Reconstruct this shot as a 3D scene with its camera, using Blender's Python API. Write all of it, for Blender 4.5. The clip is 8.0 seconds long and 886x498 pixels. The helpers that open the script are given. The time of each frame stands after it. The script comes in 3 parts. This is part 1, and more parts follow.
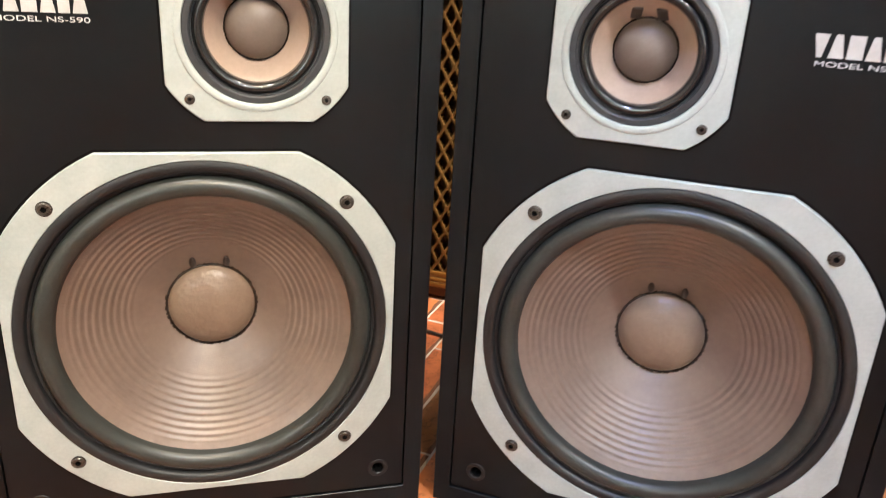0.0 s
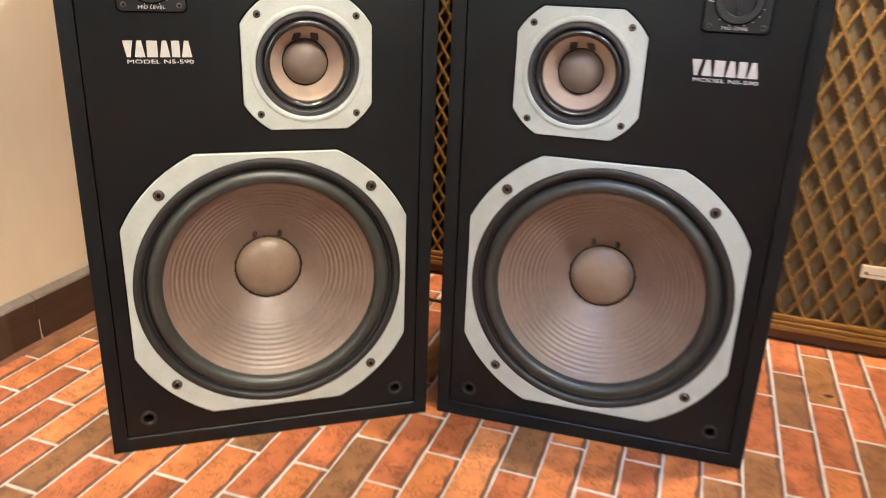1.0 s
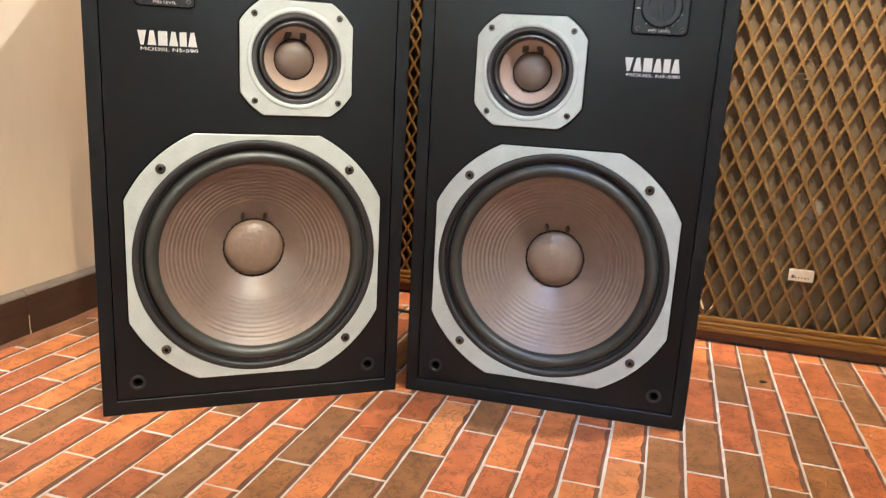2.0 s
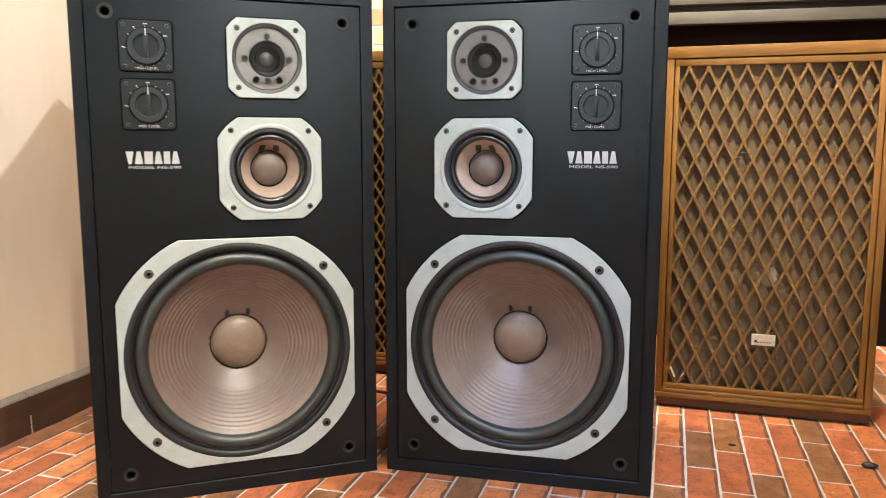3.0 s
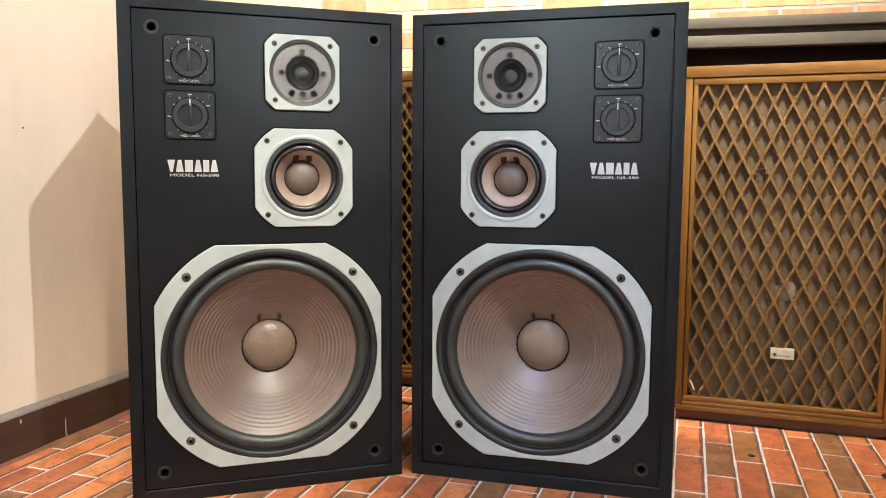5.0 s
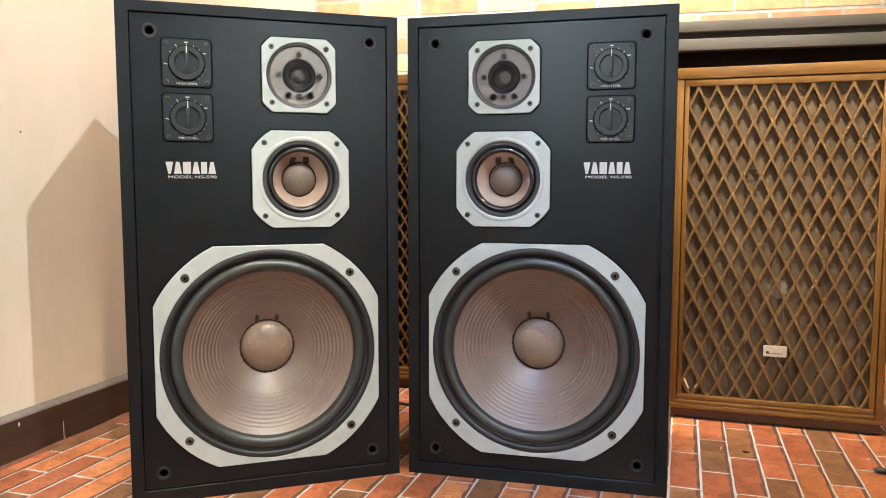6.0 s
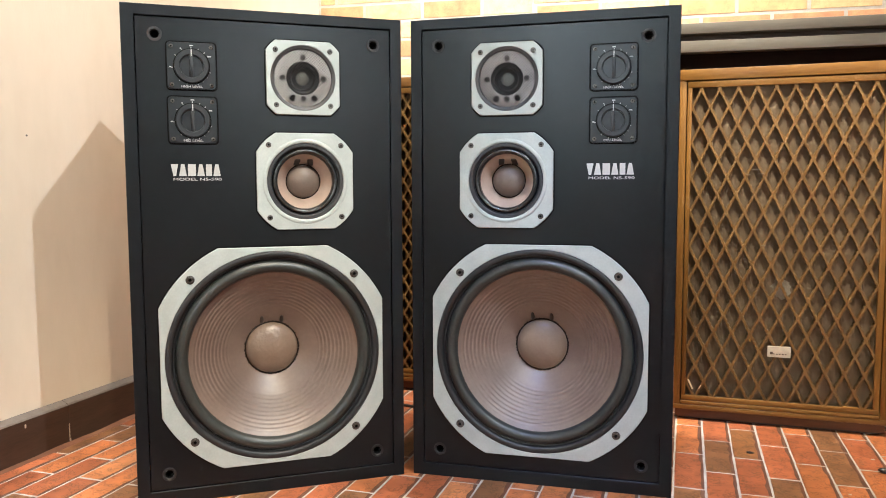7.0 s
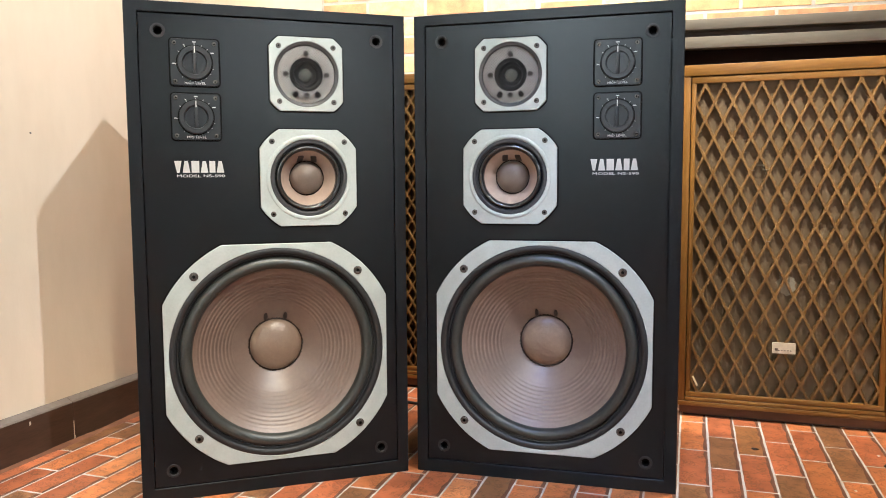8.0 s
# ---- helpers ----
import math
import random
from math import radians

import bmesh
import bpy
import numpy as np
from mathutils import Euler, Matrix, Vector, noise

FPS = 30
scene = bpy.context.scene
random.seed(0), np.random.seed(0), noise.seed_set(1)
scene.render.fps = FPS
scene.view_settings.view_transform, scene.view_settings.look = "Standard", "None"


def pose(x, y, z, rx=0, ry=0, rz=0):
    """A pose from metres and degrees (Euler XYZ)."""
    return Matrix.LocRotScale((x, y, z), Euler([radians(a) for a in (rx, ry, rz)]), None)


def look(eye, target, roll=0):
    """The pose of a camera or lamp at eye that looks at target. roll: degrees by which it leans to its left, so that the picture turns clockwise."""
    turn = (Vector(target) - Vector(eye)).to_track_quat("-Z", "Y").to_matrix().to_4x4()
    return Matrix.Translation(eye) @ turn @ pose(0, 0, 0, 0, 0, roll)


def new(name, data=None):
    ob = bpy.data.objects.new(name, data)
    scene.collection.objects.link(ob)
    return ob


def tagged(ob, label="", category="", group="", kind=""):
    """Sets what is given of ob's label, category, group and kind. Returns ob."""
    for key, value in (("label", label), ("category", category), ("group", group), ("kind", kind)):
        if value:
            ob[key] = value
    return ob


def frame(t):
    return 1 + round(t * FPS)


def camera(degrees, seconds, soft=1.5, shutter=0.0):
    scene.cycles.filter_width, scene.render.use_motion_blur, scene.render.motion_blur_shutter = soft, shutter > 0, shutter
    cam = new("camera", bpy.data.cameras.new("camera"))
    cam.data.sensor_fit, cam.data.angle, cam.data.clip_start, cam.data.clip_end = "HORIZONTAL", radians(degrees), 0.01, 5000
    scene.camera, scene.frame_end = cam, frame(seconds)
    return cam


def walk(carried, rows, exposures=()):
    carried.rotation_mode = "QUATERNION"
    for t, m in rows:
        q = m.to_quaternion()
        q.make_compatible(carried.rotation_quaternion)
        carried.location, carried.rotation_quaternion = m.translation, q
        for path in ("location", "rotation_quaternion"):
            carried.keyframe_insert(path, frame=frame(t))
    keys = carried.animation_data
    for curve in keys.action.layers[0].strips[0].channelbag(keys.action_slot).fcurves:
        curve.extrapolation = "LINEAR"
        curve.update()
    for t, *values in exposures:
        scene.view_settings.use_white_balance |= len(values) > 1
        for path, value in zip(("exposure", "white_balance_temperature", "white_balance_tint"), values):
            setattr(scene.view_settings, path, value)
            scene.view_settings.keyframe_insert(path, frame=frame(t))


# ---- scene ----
cam = camera(60.14, 8.0, soft=1.0, shutter=0.5)
# seconds, place in metres, yaw, pitch and roll in degrees
PATH = [
    (0.0, 0.0078, -0.0420, 0.5083, 21.830, -20.793, -3.083),
    (0.2, 0.0240, -0.0614, 0.5021, 21.815, -19.569, -3.358),
    (0.3, 0.0335, -0.0800, 0.4974, 21.654, -19.668, -3.281),
    (0.5, 0.0480, -0.1284, 0.5086, 21.465, -19.500, -2.644),
    (0.7, 0.0507, -0.1891, 0.5418, 20.760, -20.056, -2.117),
    (0.8, 0.0560, -0.2186, 0.5539, 20.501, -20.394, -1.920),
    (1.0, 0.0628, -0.2796, 0.5577, 19.046, -20.556, -2.069),
    (1.2, 0.0613, -0.3223, 0.5415, 17.228, -20.132, -2.857),
    (2.3, 0.1376, -0.4248, 0.4410, 16.547, -10.701, -2.447),
    (2.5, 0.1559, -0.4252, 0.4594, 16.181, -9.228, -1.375),
    (2.7, 0.1737, -0.4397, 0.4659, 16.086, -8.234, -0.483),
    (3.0, 0.1818, -0.4729, 0.4822, 16.627, -7.728, -0.014),
    (3.2, 0.1864, -0.4960, 0.4827, 17.408, -7.980, 0.121),
    (3.5, 0.1841, -0.5125, 0.4689, 18.317, -6.856, 0.080),
    (4.0, 0.1865, -0.5204, 0.4662, 18.264, -4.586, -0.417),
    (4.5, 0.1781, -0.5154, 0.4545, 17.976, -4.994, -0.577),
    (4.7, 0.1792, -0.5119, 0.4574, 17.971, -5.522, -0.440),
    (5.8, 0.1786, -0.5261, 0.4550, 17.332, -5.623, -0.063),
    (6.0, 0.1799, -0.5270, 0.4492, 17.341, -5.141, -0.001),
    (6.5, 0.1827, -0.5329, 0.4484, 17.381, -4.881, 0.098),
    (7.0, 0.1809, -0.5312, 0.4458, 17.591, -4.854, 0.207),
    (7.5, 0.1810, -0.5302, 0.4455, 17.835, -4.992, 0.257),
    (8.0, 0.1802, -0.5298, 0.4426, 17.846, -4.971, 0.351),
]
EXPOSURES = [(0.0, 0.17, 6350, 8), (0.5, 0.08, 6550, 9), (1.0, -0.05, 6600, 9), (2.5, -0.05, 6120, 6), (3.5, -0.12, 6030, 6), (8.0, -0.17, 5900, 6)]
walk(cam, [(t, pose(x, y, z, 90 + pitch, roll, yaw)) for t, x, y, z, yaw, pitch, roll in PATH], EXPOSURES)

# ---- light: lamps out of view, some inferred from shadows, others added ----
world = bpy.data.worlds.new("room_air")
world.use_nodes = True
world.node_tree.nodes["Background"].inputs["Color"].default_value = (0.9, 0.85, 0.8, 1)
world.node_tree.nodes["Background"].inputs["Strength"].default_value = 0.02
scene.world = world


def unseen_lamp(place, watts, colour, radius, target=None, cone=None, blend=1.0):
    if cone:
        data = bpy.data.lights.new("unseen_lamp", "SPOT")
        data.spot_size, data.spot_blend = radians(cone), blend
    else:
        data = bpy.data.lights.new("unseen_lamp", "POINT")
    data.energy, data.color, data.shadow_soft_size = watts, colour, radius
    ob = new("unseen_lamp", data)
    ob.matrix_basis = look(place, target) if target else Matrix.Translation(place)
    return ob


WARM = (0.98, 0.85, 0.68)
COOL = (0.50, 0.60, 1.0)
unseen_lamp((1.10, -0.44, 2.20), 198, (0.92, 0.93, 0.95), 0.008, (-0.42, 0.45, 0.74), 52, 0.75)
# Added to warm the left loudspeaker's cone.
unseen_lamp((0.55, -0.75, 2.24), 240, (1.0, 0.79, 0.52), 0.02, (-0.44, 0.42, 0.30), 17)
unseen_lamp((0.42, 0.74, 2.10), 185, (1.0, 0.82, 0.62), 0.02, (0.42, 0.74, 0.0), 66)
# Narrow beam added to brighten the right lattice's upper half.
unseen_lamp((0.40, -0.10, 2.24), 480, (0.98, 0.86, 0.70), 0.05, (0.38, 0.96, 0.86), 25)
# Added fill for the west wall's shadowed part and nearby floor.
unseen_lamp((-0.48, 0.05, 2.24), 245, (1.0, 0.90, 0.79), 0.03, (-0.97, 0.50, 0.48), 50)
unseen_lamp((-0.08, 0.84, 2.22), 600, WARM, 0.03, (-0.14, 1.52, 0.95), 76)
# Added behind the camera to light floor that the baffles mirror.
unseen_lamp((0.25, -1.30, 2.24), 290, (1.0, 0.90, 0.77), 0.03, (0.25, -1.30, 0.0), 58, 0.6)
unseen_lamp((0.10, -0.75, 2.24), 185, COOL, 0.03, (0.06, 0.56, 0.24), 15)
# Two added lamps brighten the unseen south wall for the baffles' sheen.
unseen_lamp((-0.20, -1.95, 2.24), 2050, (0.84, 0.93, 1.0), 0.04, (-0.20, -2.70, 1.48), 56)
unseen_lamp((2.10, -1.75, 2.24), 2350, (0.90, 0.95, 1.0), 0.04, (2.50, -2.60, 1.52), 50)


# ---- materials ----
def material(name, rough=0.5, metal=0.0, spec=0.5):
    m = bpy.data.materials.new(name)
    m.use_nodes = True
    b = m.node_tree.nodes["Principled BSDF"]
    b.inputs["Roughness"].default_value = rough
    b.inputs["Metallic"].default_value = metal
    b.inputs["Specular IOR Level"].default_value = spec
    return m, m.node_tree.nodes, m.node_tree.links, b


def surface(name, a, b2, scale=30.0, rough=0.5, metal=0.0, spec=0.5, bump=0.0, bump_scale=None, stretch=(1, 1, 1), rough_var=0.1, detail=4.0, low=0.35, high=0.65, depth=0.001):
    """A material whose colour wanders between two tones at two scales, with fine relief."""
    m, nodes, links, bsdf = material(name, rough, metal, spec)
    tc = nodes.new("ShaderNodeTexCoord")
    mp = nodes.new("ShaderNodeMapping")
    mp.inputs["Scale"].default_value = stretch
    links.new(tc.outputs["Object"], mp.inputs["Vector"])
    n1 = nodes.new("ShaderNodeTexNoise")
    n1.inputs["Scale"].default_value, n1.inputs["Detail"].default_value = scale, detail
    links.new(mp.outputs["Vector"], n1.inputs["Vector"])
    n2 = nodes.new("ShaderNodeTexNoise")
    n2.inputs["Scale"].default_value, n2.inputs["Detail"].default_value = scale * 7, 3
    links.new(mp.outputs["Vector"], n2.inputs["Vector"])
    add = nodes.new("ShaderNodeMix")
    add.data_type = "FLOAT"
    add.inputs["Factor"].default_value = 0.4
    links.new(n1.outputs["Fac"], add.inputs["A"])
    links.new(n2.outputs["Fac"], add.inputs["B"])
    ramp = nodes.new("ShaderNodeValToRGB")
    ramp.color_ramp.elements[0].position, ramp.color_ramp.elements[1].position = low, high
    ramp.color_ramp.elements[0].color, ramp.color_ramp.elements[1].color = (*a, 1), (*b2, 1)
    links.new(add.outputs["Result"], ramp.inputs["Fac"])
    links.new(ramp.outputs["Color"], bsdf.inputs["Base Color"])
    rr = nodes.new("ShaderNodeMapRange")
    rr.inputs["To Min"].default_value, rr.inputs["To Max"].default_value = max(rough - rough_var, 0.02), min(rough + rough_var, 1)
    links.new(n1.outputs["Fac"], rr.inputs["Value"])
    links.new(rr.outputs["Result"], bsdf.inputs["Roughness"])
    if bump:
        n3 = nodes.new("ShaderNodeTexNoise")
        n3.inputs["Scale"].default_value, n3.inputs["Detail"].default_value = bump_scale or scale * 10, 3
        links.new(mp.outputs["Vector"], n3.inputs["Vector"])
        bp = nodes.new("ShaderNodeBump")
        bp.inputs["Strength"].default_value, bp.inputs["Distance"].default_value = bump, depth
        links.new(n3.outputs["Fac"], bp.inputs["Height"])
        links.new(bp.outputs["Normal"], bsdf.inputs["Normal"])
    return m


def brick_material(name, tones, per_object, rough=0.40, streak=0.46):
    """Printed brick: each piece takes one of several tones, with darker flecks and a light bloom."""
    m, nodes, links, bsdf = material(name, rough)
    if per_object:
        src = nodes.new("ShaderNodeObjectInfo").outputs["Random"]
    else:
        src = nodes.new("ShaderNodeNewGeometry").outputs["Random Per Island"]
    ramp = nodes.new("ShaderNodeValToRGB")
    ramp.color_ramp.interpolation = "CONSTANT"
    while len(ramp.color_ramp.elements) < len(tones):
        ramp.color_ramp.elements.new(0.5)
    for k, c in enumerate(tones):
        ramp.color_ramp.elements[k].position = k / len(tones)
        ramp.color_ramp.elements[k].color = (*c, 1)
    links.new(src, ramp.inputs["Fac"])
    geo = nodes.new("ShaderNodeNewGeometry")
    n1 = nodes.new("ShaderNodeTexNoise")
    n1.inputs["Scale"].default_value, n1.inputs["Detail"].default_value = 24, 5
    n1.inputs["Distortion"].default_value = 0.6
    links.new(geo.outputs["Position"], n1.inputs["Vector"])
    r1 = nodes.new("ShaderNodeValToRGB")
    r1.color_ramp.elements[0].position, r1.color_ramp.elements[1].position = 0.3, 0.7
    r1.color_ramp.elements[0].color, r1.color_ramp.elements[1].color = (0.72, 0.70, 0.67, 1), (1.18, 1.16, 1.10, 1)
    links.new(n1.outputs["Fac"], r1.inputs["Fac"])
    mul = nodes.new("ShaderNodeMix")
    mul.data_type, mul.blend_type = "RGBA", "MULTIPLY"
    mul.inputs["Factor"].default_value = 1.0
    links.new(ramp.outputs["Color"], mul.inputs["A"])
    links.new(r1.outputs["Color"], mul.inputs["B"])
    n2 = nodes.new("ShaderNodeTexNoise")
    n2.inputs["Scale"].default_value, n2.inputs["Detail"].default_value = 75, 4
    n2.inputs["Distortion"].default_value = 1.5
    links.new(geo.outputs["Position"], n2.inputs["Vector"])
    r2 = nodes.new("ShaderNodeValToRGB")
    r2.color_ramp.elements[0].position, r2.color_ramp.elements[1].position = 0.43, 0.56
    r2.color_ramp.elements[0].color = r2.color_ramp.elements[1].color = (1, 1, 1, 1)
    r2.color_ramp.elements.new(0.5).color = (streak, streak, streak, 1)
    links.new(n2.outputs["Fac"], r2.inputs["Fac"])
    n3 = nodes.new("ShaderNodeTexNoise")
    n3.inputs["Scale"].default_value, n3.inputs["Detail"].default_value = 42, 2
    links.new(geo.outputs["Position"], n3.inputs["Vector"])
    where = nodes.new("ShaderNodeMapRange")
    where.inputs["From Min"].default_value, where.inputs["From Max"].default_value = 0.42, 0.52
    links.new(n3.outputs["Fac"], where.inputs["Value"])
    mul2 = nodes.new("ShaderNodeMix")
    mul2.data_type, mul2.blend_type = "RGBA", "MULTIPLY"
    links.new(where.outputs["Result"], mul2.inputs["Factor"])
    links.new(mul.outputs["Result"], mul2.inputs["A"])
    links.new(r2.outputs["Color"], mul2.inputs["B"])
    links.new(mul2.outputs["Result"], bsdf.inputs["Base Color"])
    bp = nodes.new("ShaderNodeBump")
    bp.inputs["Strength"].default_value, bp.inputs["Distance"].default_value = 0.6, 0.0015
    links.new(mul2.outputs["Result"], bp.inputs["Height"])
    links.new(bp.outputs["Normal"], bsdf.inputs["Normal"])
    return m


BRICK_TONES = {"R": (0.39, 0.122, 0.052), "O": (0.50, 0.174, 0.064), "L": (0.56, 0.222, 0.090), "B": (0.24, 0.112, 0.050), "T": (0.28, 0.122, 0.046)}
FLOOR_TONES = [BRICK_TONES[k] for k in "ROBRLORBOT"]
WALL_TONES = [(0.68, 0.38, 0.19), (0.72, 0.50, 0.27), (0.66, 0.32, 0.17), (0.74, 0.54, 0.31), (0.60, 0.28, 0.15)]
M_BRICKS = {k: brick_material("floor_brick_" + k.lower(), [tuple(v * f for v in c) for f in (0.86, 0.94, 1.0, 1.05, 1.12)], True) for k, c in BRICK_TONES.items()}
M_BRICK_FAR = brick_material("floor_brick_far", FLOOR_TONES, False)
M_SHEET = surface("brown_sheet_edge", (0.12, 0.050, 0.028), (0.22, 0.092, 0.045), 9, 0.55, bump=0.2)
# Shadow line printed on the floor covering, built as a dark bevel.
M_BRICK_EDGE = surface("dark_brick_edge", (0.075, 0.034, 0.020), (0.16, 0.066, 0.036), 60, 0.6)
M_WBRICK = brick_material("wall_brick", WALL_TONES, True, 0.7, 0.8)
M_WBRICK_FAR = brick_material("wall_brick_far", WALL_TONES, False, 0.7, 0.8)
M_MORTAR = surface("pale_mortar", (0.40, 0.365, 0.33), (0.52, 0.485, 0.45), 40, 0.7, bump=0.2)
M_WALL = surface("cream_wallpaper", (0.715, 0.612, 0.462), (0.765, 0.66, 0.51), 6, 0.75, spec=0.3, bump=0.16, bump_scale=260, stretch=(1, 1, 0.35))
M_PLASTER = surface("white_plaster", (0.72, 0.68, 0.62), (0.80, 0.76, 0.70), 4, 0.85, spec=0.3)
M_SKIRT = surface("dark_brown_skirting", (0.035, 0.020, 0.012), (0.065, 0.038, 0.024), 14, 0.42, bump=0.1, stretch=(4, 0.5, 4))
M_SKIRT_TOP = surface("grey_skirting_edge", (0.11, 0.090, 0.075), (0.16, 0.135, 0.115), 20, 0.5)
M_BLACK = surface("black_vinyl_wood", (0.0026, 0.0034, 0.0043), (0.0044, 0.0056, 0.0068), 16, 0.34, spec=0.27, bump=0.15, bump_scale=180, stretch=(5, 5, 0.4), rough_var=0.05)
M_BAFFLE = surface("matt_black_baffle", (0.0020, 0.0026, 0.0033), (0.0034, 0.0044, 0.0054), 11, 0.30, spec=0.29, bump=0.06, bump_scale=900, rough_var=0.05)
M_SILVER = surface("pale_silver_paint", (0.335, 0.378, 0.362), (0.400, 0.445, 0.428), 45, 0.42, metal=0.2, bump=0.05, bump_scale=1500, rough_var=0.08)
M_GASKET = surface("black_gasket", (0.006, 0.0065, 0.007), (0.010, 0.0105, 0.011), 30, 0.5)
M_GASKET_GREY = surface("dark_grey_gasket", (0.016, 0.018, 0.020), (0.026, 0.028, 0.031), 40, 0.55)
M_LEAD = surface("dark_brown_lead", (0.018, 0.013, 0.011), (0.032, 0.023, 0.019), 90, 0.5)
M_RUBBER = surface("grey_black_rubber_surround", (0.018, 0.021, 0.019), (0.027, 0.030, 0.027), 40, 0.38, spec=0.5, rough_var=0.06)
M_GLOSS = surface("glossy_black_surround", (0.010, 0.011, 0.012), (0.016, 0.017, 0.018), 40, 0.16, spec=0.7, rough_var=0.04)
M_CONE = surface("brown_grey_paper_cone", (0.115, 0.080, 0.061), (0.152, 0.107, 0.083), 26, 0.43, spec=0.65, bump=0.10, bump_scale=700, rough_var=0.06)
M_MIDCONE = surface("pinkish_paper_cone", (0.285, 0.212, 0.168), (0.335, 0.252, 0.202), 40, 0.5, spec=0.4, bump=0.08, bump_scale=900)
M_CAP = surface("crinkled_dust_cap", (0.150, 0.104, 0.072), (0.178, 0.126, 0.088), 40, 0.38, spec=0.5, bump=0.8, bump_scale=150, depth=0.0009)
M_MIDCAP = surface("grey_brown_dome", (0.110, 0.084, 0.067), (0.138, 0.106, 0.086), 60, 0.50, spec=0.5, rough_var=0.05)
M_GLUE = surface("shiny_dark_glue", (0.014, 0.009, 0.006), (0.026, 0.016, 0.010), 90, 0.12, spec=0.6, bump=1.0, bump_scale=260, depth=0.003)
M_SCREW = surface("blackened_screw", (0.040, 0.037, 0.033), (0.12, 0.112, 0.10), 700, 0.30, metal=0.75)
# Near-black that stands in for shade in holes, sockets and gaps.
M_HOLE = surface("dark_hole", (0.002, 0.002, 0.002), (0.004, 0.004, 0.004), 50, 0.85, spec=0.08)
M_KNOB = surface("matt_black_knob", (0.0050, 0.0055, 0.0060), (0.0070, 0.0078, 0.0085), 60, 0.42, spec=0.5, rough_var=0.05)
M_RECESS = surface("grey_black_recess", (0.018, 0.0185, 0.019), (0.026, 0.0265, 0.027), 90, 0.6, spec=0.4)
M_PLASTIC = surface("black_plastic", (0.0030, 0.0036, 0.0042), (0.0042, 0.005, 0.006), 60, 0.36, spec=0.42, rough_var=0.05)
M_MARK = surface("silver_white_mark", (0.40, 0.40, 0.39), (0.46, 0.46, 0.45), 200, 0.45, metal=0.25)
M_WHITE = surface("white_print", (0.50, 0.50, 0.49), (0.58, 0.58, 0.57), 200, 0.5)
M_DIMPRINT = surface("grey_print", (0.42, 0.42, 0.42), (0.52, 0.52, 0.52), 200, 0.5)
M_MESH = surface("black_wire", (0.016, 0.016, 0.016), (0.030, 0.030, 0.029), 300, 0.4, metal=0.3)
M_TWPLATE = surface("silver_tweeter_plate", (0.78, 0.79, 0.77), (0.86, 0.87, 0.85), 80, 0.45)
M_TWRIM = surface("dark_grey_rim", (0.030, 0.030, 0.030), (0.045, 0.045, 0.045), 80, 0.5)
M_TWDARK = surface("dark_tweeter_horn", (0.016, 0.017, 0.018), (0.026, 0.027, 0.028), 80, 0.35)
M_DOME = surface("grey_metal_dome", (0.26, 0.29, 0.27), (0.34, 0.38, 0.35), 100, 0.5, metal=0.4)
M_WALNUT = surface("honey_walnut", (0.138, 0.061, 0.010), (0.222, 0.103, 0.017), 9, 0.42, spec=0.28, bump=0.12, bump_scale=120, stretch=(0.6, 6, 6), rough_var=0.08)
M_WALNUT_V = surface("honey_walnut_upright", (0.138, 0.061, 0.010), (0.222, 0.103, 0.017), 9, 0.42, spec=0.28, bump=0.12, bump_scale=120, stretch=(6, 6, 0.6), rough_var=0.08)
M_LATTICE = surface("carved_lattice_wood", (0.120, 0.061, 0.016), (0.200, 0.107, 0.029), 25, 0.5, spec=0.28, bump=0.3, bump_scale=300)
M_CLOTH = surface("brown_grille_cloth", (0.100, 0.064, 0.031), (0.155, 0.102, 0.052), 10, 0.8, bump=0.5, bump_scale=900, stretch=(3, 1, 0.5))
M_PLINTH = surface("reddish_plinth_wood", (0.055, 0.021, 0.009), (0.095, 0.036, 0.014), 12, 0.6, spec=0.2, stretch=(0.6, 5, 5))
M_GROOVE = surface("dark_groove", (0.020, 0.009, 0.004), (0.035, 0.016, 0.008), 40, 0.7)
M_PALE_MARK = surface("pale_mark", (0.20, 0.165, 0.118), (0.34, 0.295, 0.225), 60, 0.8, spec=0.2)
M_BADGE = surface("cream_badge", (0.50, 0.43, 0.33), (0.60, 0.52, 0.42), 100, 0.4)
M_GOLD = surface("gold_foil", (0.70, 0.42, 0.10), (0.85, 0.55, 0.16), 100, 0.25, metal=0.7)
M_BARE = surface("bare_broken_wood", (0.62, 0.46, 0.26), (0.78, 0.62, 0.40), 100, 0.6)
M_BOARD = surface("greige_laminate", (0.078, 0.066, 0.048), (0.102, 0.087, 0.064), 8, 0.5, bump=0.05, stretch=(0.5, 5, 5))
M_DARKWOOD_SHADE = surface("very_dark_wood_and_shade", (0.004, 0.0016, 0.0010), (0.007, 0.003, 0.002), 12, 0.85, spec=0.04, stretch=(0.5, 5, 5))
M_CABLE = surface("black_cable", (0.012, 0.012, 0.012), (0.020, 0.020, 0.020), 60, 0.4)

for black in (M_BLACK, M_BAFFLE, M_PLASTIC, M_KNOB):
    black.node_tree.nodes["Principled BSDF"].inputs["Specular Tint"].default_value = (0.90, 0.96, 1.0, 1)


